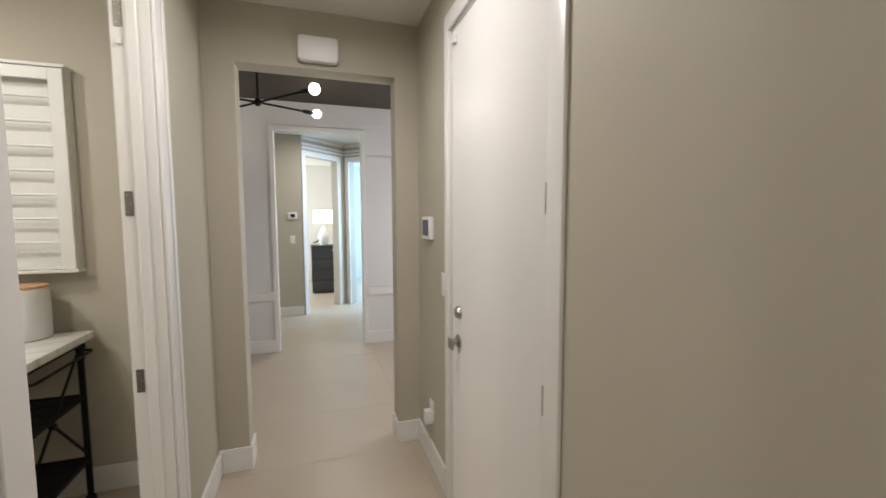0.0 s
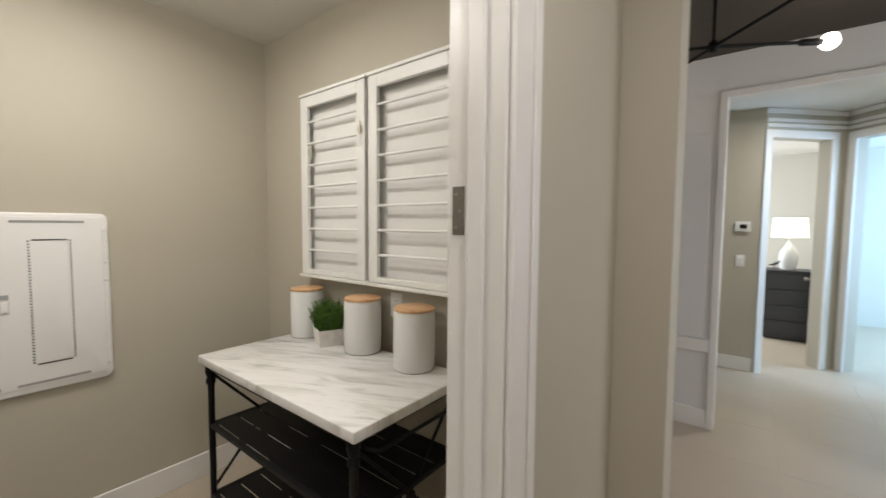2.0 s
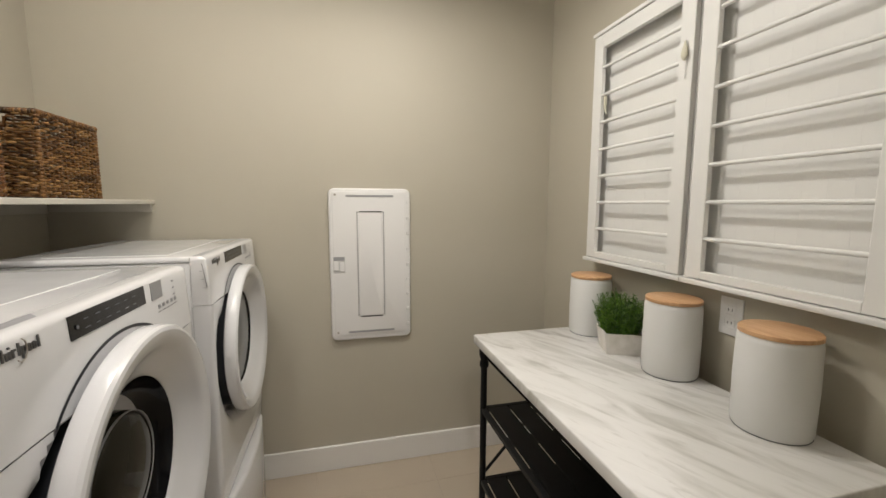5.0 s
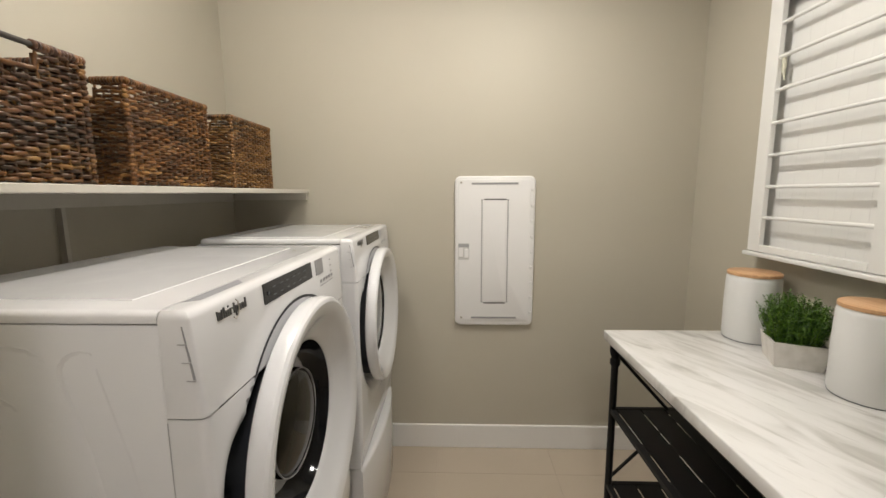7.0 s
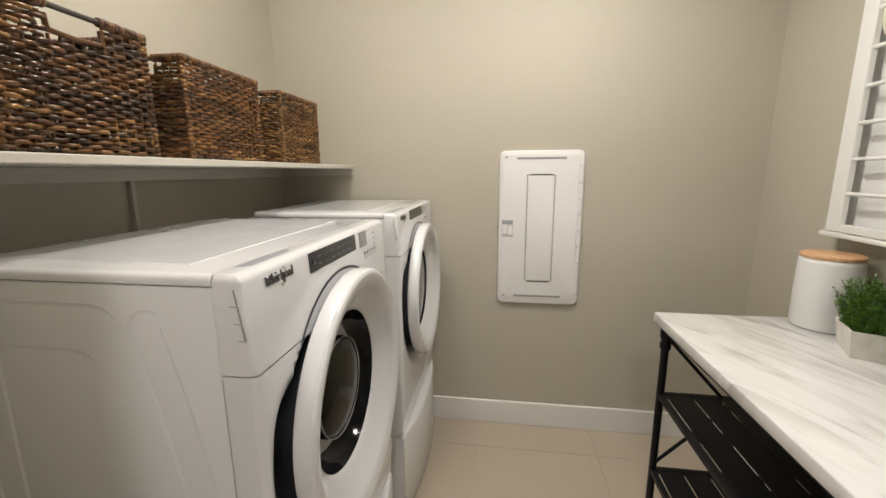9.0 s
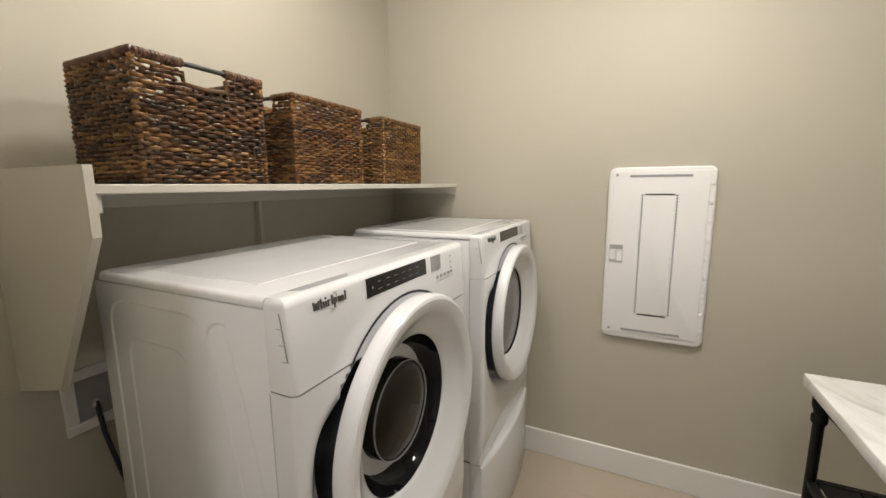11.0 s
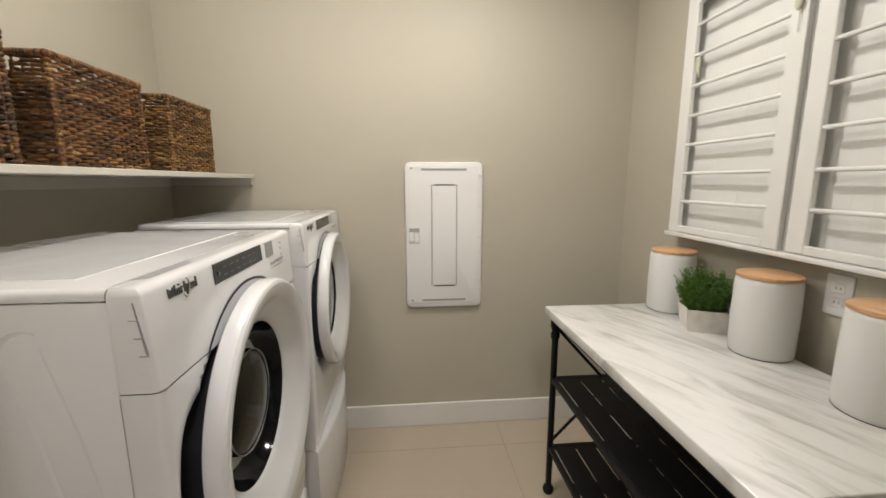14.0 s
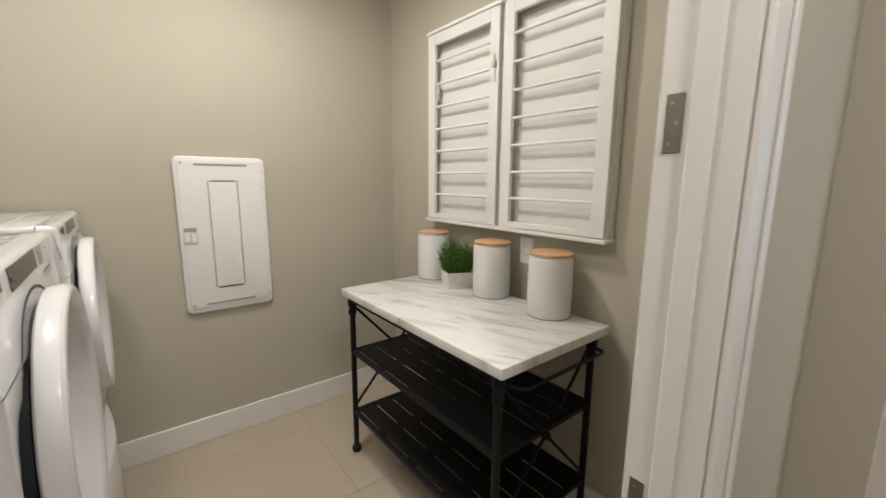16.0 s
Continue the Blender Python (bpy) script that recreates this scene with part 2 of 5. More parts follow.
M_SCREEN = mat("blue_lcd", (0.04, 0.06, 0.12), 0.3, emit=(0.08, 0.14, 0.32, 0.05))
M_BULB = mat("lit_bulb", (0.9, 0.9, 0.85), 0.3, emit=(1.0, 0.90, 0.74, 22))
M_SHADE = mat("lit_lamp_shade", (0.85, 0.82, 0.76), 0.8, emit=(1.0, 0.93, 0.80, 2.2))
M_DRESSER = mat("charcoal_wood", (0.035, 0.036, 0.04), 0.45, vary=0.15, scale=14)
M_CREAM = mat("cream_wall_paint", (0.60, 0.58, 0.52), 0.7, vary=0.02, scale=2)
# shade inside slots, grooves and small holes, put into a dark colour
M_SLOT_SHADE = mat("slot_shadow", (0.05, 0.05, 0.05), 0.8)


# ---- mesh helpers ----
def mesh_ob(name, bm, material, parent=None, label=""):
    me = bpy.data.meshes.new(name)
    bm.to_mesh(me)
    bm.free()
    me.materials.append(material)
    ob = new(name, me)
    if parent:
        ob.parent = parent
    if label:
        ob["label"] = label
    return ob


part = mesh_ob


def smooth(ob, angle=35):
    me = ob.data
    me.shade_smooth()
    me.set_sharp_from_angle(angle=radians(angle))
    return ob


def pyd(name, verts, faces, material, parent=None, label="", soft=0):
    me = bpy.data.meshes.new(name)
    me.from_pydata(verts, [], faces)
    me.materials.append(material)
    ob = new(name, me)
    if parent:
        ob.parent = parent
    if label:
        ob["label"] = label
    if soft:
        smooth(ob, soft)
    return ob


def add_box(bm, x0, x1, y0, y1, z0, z1, bevel=0.0, segs=1):
    vs = [bm.verts.new(p) for p in itertools.product((x0, x1), (y0, y1), (z0, z1))]
    fs = [bm.faces.new([vs[i] for i in f]) for f in ((0, 1, 3, 2), (4, 6, 7, 5), (0, 4, 5, 1), (2, 3, 7, 6), (0, 2, 6, 4), (1, 5, 7, 3))]
    if bevel:
        es = {e for f in fs for e in f.edges}
        bmesh.ops.bevel(bm, geom=list(es), offset=bevel, segments=segs, affect="EDGES", profile=0.5)
    return vs


def box(name, x0, x1, y0, y1, z0, z1, material, parent=None, bevel=0.0, segs=1, label=""):
    bm = bmesh.new()
    add_box(bm, x0, x1, y0, y1, z0, z1, bevel, segs)
    ob = mesh_ob(name, bm, material, parent, label)
    if bevel and segs > 1:
        smooth(ob)
    return ob


def boxes(name, rows, material, parent=None, bevel=0.0, label=""):
    bm = bmesh.new()
    for r in rows:
        add_box(bm, *r, bevel)
    return mesh_ob(name, bm, material, parent, label)


def tube_data(points, radius, sides=8, closed=False):
    pts = [Vector(p) for p in points]
    n = len(pts)
    verts, faces = [], []
    up = None
    for i, p in enumerate(pts):
        a = pts[(i - 1) % n] if closed or i else p
        b = pts[(i + 1) % n] if closed or i < n - 1 else p
        d = (b - a).normalized()
        if up is None:
            up = d.orthogonal().normalized()
        u = (up - d * up.dot(d)).normalized()
        up = u
        v = d.cross(u)
        r = radius[i] if isinstance(radius, (list, tuple)) else radius
        for k in range(sides):
            t = 2 * math.pi * k / sides
            verts.append(p + r * (math.cos(t) * u + math.sin(t) * v))
    for i in range(n if closed else n - 1):
        j = (i + 1) % n
        for k in range(sides):
            l = (k + 1) % sides
            faces.append((i * sides + k, i * sides + l, j * sides + l, j * sides + k))
    if not closed:
        faces.append(tuple(range(sides))[::-1])
        faces.append(tuple((n - 1) * sides + k for k in range(sides)))
    return verts, faces


def tube(name, points, radius, material, parent=None, sides=10, closed=False, label=""):
    v, f = tube_data(points, radius, sides, closed)
    return pyd(name, v, f, material, parent, label, 50)


def lathe_data(profile, centre, axis="z", sides=48, cap=(False, False), squash=1.0):
    """profile: (radius, height along the axis)."""
    verts, faces = [], []
    for r, h in profile:
        for k in range(sides):
            t = 2 * math.pi * k / sides
            a, b = r * math.cos(t), r * math.sin(t) * squash
            p = (a, b, h) if axis == "z" else (a, h, b) if axis == "y" else (h, a, b)
            verts.append(tuple(c + q for c, q in zip(centre, p)))
    for i in range(len(profile) - 1):
        for k in range(sides):
            l = (k + 1) % sides
            f = (i * sides + k, i * sides + l, (i + 1) * sides + l, (i + 1) * sides + k)
            faces.append(f if axis != "y" else f[::-1])
    if cap[0]:
        faces.append(tuple(range(sides))[::-1] if axis != "y" else tuple(range(sides)))
    if cap[1]:
        t = tuple((len(profile) - 1) * sides + k for k in range(sides))
        faces.append(t if axis != "y" else t[::-1])
    return verts, faces


def lathe(name, profile, centre, material, parent=None, axis="z", sides=48, cap=(True, True), label="", squash=1.0, soft=40):
    v, f = lathe_data(profile, centre, axis, sides, cap, squash)
    return pyd(name, v, f, material, parent, label, soft)


def extrude_x(name, profile, x0, x1, material, parent=None, bevel=0.0, segs=2, label=""):
    """A (y, z) outline drawn out along x, its edges rounded."""
    bm = bmesh.new()
    a = [bm.verts.new((x0, y, z)) for y, z in profile]
    b = [bm.verts.new((x1, y, z)) for y, z in profile]
    n = len(profile)
    bm.faces.new(a)
    bm.faces.new(b[::-1])
    for i in range(n):
        j = (i + 1) % n
        bm.faces.new((a[j], a[i], b[i], b[j]))
    bmesh.ops.recalc_face_normals(bm, faces=bm.faces)
    if bevel:
        bmesh.ops.bevel(bm, geom=list(bm.edges), offset=bevel, segments=segs, affect="EDGES", profile=0.5)
    ob = mesh_ob(name, bm, material, parent, label)
    return smooth(ob) if bevel else ob


def empty(name, at, label, category, group=""):
    ob = new(name)
    ob.location = at
    return tagged(ob, label, category, group)


def settle(root):
    """Give the parts, built in world places, their places under the thing's empty."""
    inv = Matrix.Translation(root.location).inverted()
    for o in root.children:
        o.matrix_parent_inverse = inv
    return root


def struct(ob, label=""):
    return tagged(ob, label, "", "", "structure")


# ---- structure ----
WX, SY, NY, EX, HW, HE, EY, CZ = -3.215, 2.93, 5.300, -1.220, -1.100, 0.050, 5.260, 2.557
D0, D1, DH = 3.800, 4.573, 2.270
struct(box("wall_west", WX - 0.12, WX, SY - 0.12, NY + 0.12, 0, CZ, M_WALL), "greige painted laundry wall holding the breaker panel")
struct(box("wall_south", WX, EX, SY - 0.12, SY, 0, CZ, M_WALL), "greige painted laundry wall behind the machines")
struct(box("wall_north", WX, EX, NY, NY + 0.12, 0, CZ, M_WALL), "greige painted laundry wall behind the marble table")
struct(boxes("wall_hall_west", [(EX, HW, 0.9, D0 - 0.018, 0, CZ), (EX, HW, D1 + 0.018, 5.42, 0, CZ), (EX, HW, D0 - 0.018, D1 + 0.018, DH + 0.018, CZ)], M_WALL), "greige wall between hall and laundry")
E0, E1 = 3.790, 4.655
struct(boxes("wall_hall_east", [(HE, HE + 0.14, 0.9, E0, 0, CZ), (HE, HE + 0.14, E1, 5.40, 0, CZ), (HE, HE + 0.14, E0, E1, 2.29, CZ)], M_WALL), "greige hall wall with an entry door")
struct(box("wall_hall_south", HW, HE, 0.9, 1.0, 0, CZ, M_WALL), "greige wall closing the hall")
J0, J1, JH = -0.948, -0.090, 2.247
struct(boxes("wall_hall_end", [(HW, J0, EY, 5.40, 0, CZ), (J1, HE, EY, 5.40, 0, CZ), (J0, J1, EY, 5.40, JH, CZ)], M_WALL), "greige hall end wall with a plain square opening")
struct(box("ceiling_laundry", WX, EX, SY, NY, CZ, CZ + 0.1, M_CEIL), "white painted laundry ceiling")
struct(box("ceiling_hall", HW, HE, 1.0, EY, CZ, CZ + 0.1, M_CEIL), "white painted hall ceiling")
# dining room
FY, O0, O1, OH = 7.355, -0.945, -0.062, 2.325
struct(boxes("wall_dining_north", [(-2.6, O0 - 0.018, FY, FY + 0.12, 0, 2.62), (O1 + 0.018, 1.8, FY, FY + 0.12, 0, 2.62), (O0 - 0.018, O1 + 0.018, FY, FY + 0.12, OH + 0.018, 2.62)], M_PANELWALL), "white panelled dining room wall with a cased opening")
struct(boxes("wall_dining_south", [(-2.6, HW, 5.42, 5.44, 0, 2.62), (HE, 1.8, 5.40, 5.42, 0, 2.62), (HW, HE, 5.402, 5.42, CZ + 0.001, 2.62)], M_PANELWALL), "white dining room wall")
struct(box("wall_dining_west", -2.72, -2.6, 5.40, 7.48, 0, 2.62, M_PANELWALL))
struct(box("wall_dining_east", 1.8, 1.92, 5.40, 7.48, 0, 2.62, M_PANELWALL))
struct(box("ceiling_dining", -2.6, 1.8, 5.42, FY, 2.62, 2.72, M_DARKCEIL), "dark brown painted dining room ceiling")
# vestibule and the rooms beyond it
struct(box("wall_vestibule_west", -1.47, -1.35, FY + 0.12, 9.10, 0, 2.60, M_WALL))
struct(box("wall_vestibule_north", -1.35, -0.72, 8.98, 9.10, 0, 2.60, M_WALL), "greige vestibule wall with a thermostat")
struct(box("wall_vestibule_east", 0.56, 0.68, FY + 0.12, 9.10, 0, 2.60, M_WALL))
struct(box("ceiling_vestibule", -2.7, 3.1, FY + 0.12, 12.5, 2.60, 2.7, M_CEIL), "white ceiling of the vestibule and bedroom")


def slanted(name, a, b, gaps, head, thick, material):
    """A wall along a to b in plan with one opening (from, to along it) and its lintel."""
    a, b = Vector(a), Vector(b)
    d = (b - a).normalized()
    nrm = Vector((-d.y, d.x))
    length = (b - a).length
    bm = bmesh.new()

    def slab(s0, s1, z0, z1, back=0.0, deep=thick):
        ps = [a + d * s0 + nrm * back, a + d * s1 + nrm * back, a + d * s1 + nrm * (back + deep), a + d * s0 + nrm * (back + deep)]
        lo = [bm.verts.new((p.x, p.y, z0)) for p in ps]
        hi = [bm.verts.new((p.x, p.y, z1)) for p in ps]
        bm.faces.new(lo[::-1])
        bm.faces.new(hi)
        for i in range(4):
            bm.faces.new((lo[i], lo[(i + 1) % 4], hi[(i + 1) % 4], hi[i]))

    g0, g1 = gaps
    slab(0, g0, 0, 2.6)
    slab(g1, length, 0, 2.6)
    slab(g0, g1, head, 2.6)
    wall = struct(mesh_ob(name, bm, material))
    for nm, rows in (("trim", [(g0 - 0.07, g0, 0, head + 0.07), (g1, g1 + 0.07, 0, head + 0.07), (g0, g1, head, head + 0.07)]), ("crown_moulding", [(0.0, length, 2.42, 2.45), (0.0, length, 2.47, 2.50), (0.0, length, 2.55, 2.595)])):
        bm = bmesh.new()
        for s0, s1, z0, z1 in rows:
            slab(s0, s1, z0, z1, -0.018, 0.018)
        struct(mesh_ob(nm, bm, M_TRIM), "white painted door casing" if nm == "trim" else "white crown moulding strips")
    return wall


slanted("wall_vestibule_slanted", (-0.72, 8.98), (-0.08, 9.63), (0.06, 0.74), 2.32, 0.12, M_WALL)
slanted("wall_vestibule_slanted", (-0.08, 9.63), (0.56, 8.98), (0.10, 0.80), 2.32, 0.12, M_WALL)
struct(box("wall_bedroom_north", -2.7, 3.1, 12.4, 12.5, 0, 2.6, M_CREAM), "cream bedroom wall")
struct(box("wall_bedroom_west", -2.7, -2.6, 9.10, 12.4, 0, 2.6, M_CREAM))
struct(box("wall_bedroom_south", -2.6, -1.35, 9.0, 9.10, 0, 2.6, M_CREAM))
struct(box("wall_bedroom_partition", -0.04, 0.06, 9.80, 12.4, 0, 2.6, M_CREAM))
struct(box("wall_den_east", 3.0, 3.1, 9.0, 12.4, 0, 2.6, M_CREAM))
struct(box("wall_den_south", 0.68, 3.0, 9.0, 9.1, 0, 2.6, M_CREAM))

door_3 = tagged(new("door_3"), "white painted bedroom door standing open, with a dark knob", "", "", "structure")
box("slab", -0.218, -0.183, 9.745, 10.400, 0.012, 2.300, M_TRIM, door_3, 0.002)
lathe("door_handle", [(0.0, -0.062), (0.018, -0.060), (0.027, -0.048), (0.024, -0.034), (0.011, -0.026), (0.010, -0.008), (0.026, -0.006), (0.028, 0.0)], (-0.218, 10.335, 0.840), M_HINGE, door_3, "x", 20, label="dark nickel round knob")

floor = struct(box("floor", -3.6, 3.3, 0.8, 12.7, -0.12, -0.006, M_GROUT), "pale grout bed under large beige porcelain floor tiles")
floor_top = struct(box("floor_far", -2.7, 3.1, 9.105, 12.4, -0.005, 0.0, M_TILE), "beige tiled floor of the far rooms")

# baseboards
BH, BT = 0.135, 0.015
def board(x0, x1, y0, y1, h=BH):
    struct(box("baseboard", x0, x1, y0, y1, 0, h, M_TRIM, bevel=0.003), "white painted flat baseboard")

board(WX, WX + BT, SY, NY)
board(WX + BT, EX, NY - BT, NY)
board(WX + BT, EX, SY, SY + BT)
board(EX - BT, EX, SY + BT, D0 - 0.09)
board(EX - BT, EX, D1 + 0.11, NY - BT)
board(HW, HW + BT, 1.0, D0 - 0.09)
board(HW, HW + BT, D1 + 0.108, EY - BT)
board(HW, J0 + BT, EY - BT, EY)
board(J0, J0 + BT, EY, 5.40)
board(J1 - BT, HE, EY - BT, EY)
board(J1 - BT, J1, EY, 5.40)
board(HE - BT, HE, 4.72, EY - BT)
board(HE - BT, HE, 1.0, 3.74)
board(-2.6, O0 - 0.045, FY - BT, FY)
board(O1 + 0.045, 1.8, FY - BT, FY)
board(-1.35, -0.74, 8.98 - BT, 8.98)

# casings of the laundry doorway
door_1 = tagged(new("door_1"), "white painted laundry doorway frame with bare hinge plates and no door", "", "", "structure")
def djamb(nm, x0, x1, y0, y1, z0, z1, b=0.002, mt=None):
    return box(nm, x0, x1, y0, y1, z0, z1, mt or M_TRIM, door_1, b)
djamb("jamb", EX, HW, D1, D1 + 0.018, 0, DH + 0.018)
djamb("jamb", EX, HW, D0 - 0.018, D0, 0, DH + 0.018)
djamb("jamb_head", EX, HW, D0, D1, DH, DH + 0.018)
djamb("door_stop", -1.172, -1.138, D1 - 0.011, D1, 0, DH - 0.011, 0.003)
djamb("door_stop", -1.172, -1.138, D0, D0 + 0.011, 0, DH - 0.011, 0.003)
djamb("door_stop", -1.172, -1.138, D0, D1, DH - 0.011, DH, 0.003)
for x0, x1, sx in ((HW, HW + 0.013, 1), (EX - 0.006, EX, -1)):
    for y0, y1 in ((D1 + 0.006, D1 + 0.092), (D0 - 0.092, D0 - 0.006)):
        djamb("casing", x0, x1, y0, y1, 0, DH + 0.092, 0.004)
        e = (x1, x1 + 0.006) if sx > 0 else (x0 - 0.006, x0)
        ya = (y1 - 0.022, y1 + 0.004) if y1 > 4.2 else (y0 - 0.004, y0 + 0.022)
        if sx > 0:
            djamb("casing_band", e[0], e[1], ya[0], ya[1], 0, DH + 0.096, 0.002)
    djamb("casing_head", x0, x1, D0 - 0.006, D1 + 0.006, DH + 0.006, DH + 0.092, 0.004)
for z in (0.165, 0.820, 1.475, 2.130):
    pl = djamb("hinge_plate", -1.209, -1.183, D1 - 0.0022, D1, z - 0.044, z + 0.044, 0.0008, M_HINGE)
    pl["label"] = "brushed nickel hinge plate"
    for dx, dz in ((0.008, 0.03), (0.017, 0.0), (0.008, -0.03)):
        lathe("screw", [(0.0027, -0.0010), (0.0020, -0.0004)], (-1.208 + dx, D1 - 0.002, z + dz), M_STEEL, pl, "y", 12)
sp = djamb("door_bumper", -1.205, -1.187, D1 - 0.008, D1, 2.025, 2.045, 0.003, M_PLASTIC)

# entry door in the hall's east wall
door_2 = tagged(new("door_2"), "white painted entry door with nickel lever and deadbolt, closed", "", "", "structure")
box("slab", HE + 0.006, HE + 0.050, 3.822, 4.640, 0.012, 2.262, M_TRIM, door_2, 0.002)
box("jamb", HE, HE + 0.14, E0, 3.818, 0, 2.290, M_TRIM, door_2)
box("jamb", HE, HE + 0.14, 4.644, E1, 0, 2.290, M_TRIM, door_2)
box("jamb_head", HE, HE + 0.14, 3.818, 4.644, 2.266, 2.290, M_TRIM, door_2)
box("casing", HE - 0.014, HE, 3.738, 3.812, 0, 2.350, M_TRIM, door_2, 0.004, 2)
box("casing", HE - 0.014, HE, 4.650, 4.705, 0, 2.350, M_TRIM, door_2, 0.004, 2)
box("casing_head", HE - 0.014, HE, 3.812, 4.650, 2.272, 2.350, M_TRIM, door_2, 0.004, 2)
for z in (0.305, 0.890, 1.475, 2.060):
    box("hinge", HE - 0.001, HE + 0.006, 3.808, 3.838, z - 0.045, z + 0.045, M_HINGE, door_2, 0.002, label="brushed nickel door hinge")
lathe("deadbolt", [(0.030, -0.0), (0.030, -0.006), (0.024, -0.016), (0.017, -0.022), (0.0, -0.024)], (HE + 0.006, 4.545, 0.988), M_STEEL, door_2, "x", 28, label="satin nickel deadbolt")
rose = lathe("rose", [(0.032, 0.0), (0.032, -0.006), (0.026, -0.012), (0.014, -0.016), (0.012, -0.036), (0.0, -0.038)], (HE + 0.006, 4.552, 0.852), M_STEEL, door_2, "x", 28, label="satin nickel lever handle")
box("door_handle", HE - 0.046, HE - 0.028, 4.515, 4.570, 0.822, 0.872, M_STEEL, door_2, 0.008, 3, label="short satin nickel handle")
box("alarm_contact", HE - 0.012, HE + 0.006, 4.575, 4.60, 2.19, 2.225, M_PLASTIC, door_2, 0.003)

# casing of the far opening and the wall panelling
for a, b_, c, d in ((O0 - 0.045, O0, 0, OH + 0.045), (O1, O1 + 0.045, 0, OH + 0.045)):
    struct(box("trim", a, b_, FY - 0.018, FY, c, d, M_TRIM, bevel=0.003), "white painted casing of the opening")
struct(box("trim", O0, O1, FY - 0.018, FY, OH, OH + 0.045, M_TRIM, bevel=0.003), "white painted casing of the opening")
for a, b_, c, d in ((O0 - 0.018, O0, 0, OH), (O1, O1 + 0.018, 0, OH)):
    struct(box("trim", a, b_, FY, FY + 0.12, c, d, M_TRIM), "white painted jamb of the opening")
for a, b_ in ((-2.6, O0 - 0.047), (O1 + 0.047, 1.8)):
    struct(box("trim", a, b_, FY - 0.022, FY, 0.555, 0.645, M_TRIM, bevel=0.003), "white painted panelling rail")
    lo = (a, b_ - 0.035) if a < -1 else (a + 0.0, b_)
    struct(box("trim", lo[0], lo[1], FY - 0.007, FY, 0.648, 2.098, M_PANELWALL, bevel=0.002), "white painted middle wall panel")

# ---- laundry: shelf ----
def wall_shelf():
    r = empty("wall_shelf", (-2.4, SY, 1.42), "greige painted wall shelf above the washer and dryer", "shelf")
    SH = M_TRIM_WALL
    box("board", WX, -1.6045, SY, 3.338, 1.409, 1.427, SH, r, 0.002)
    extrude_x("side_panel", [(SY, 1.460), (3.362, 1.460), (3.362, 1.334), (3.140, 1.000), (SY, 0.950)], -1.6045, -1.590, SH, r)
    box("cleat", -1.6265, -1.6045, SY + 0.02, 3.328, 1.374, 1.409, SH, r, 0.001)
    box("cleat", WX, WX + 0.02, SY + 0.02, 3.328, 1.374, 1.409, SH, r, 0.001)
    box("back_cleat", WX + 0.02, -1.6265, SY, SY + 0.018, 1.368, 1.409, SH, r, 0.001)
    box("bracket", -2.290, -2.276, SY, SY + 0.02, 1.19, 1.368, SH, r, 0.001)
    settle(r)


M_TRIM_WALL = mat("shelf_paint", (0.56, 0.53, 0.465), 0.4, vary=0.02, scale=3, bump=0.06)
wall_shelf()


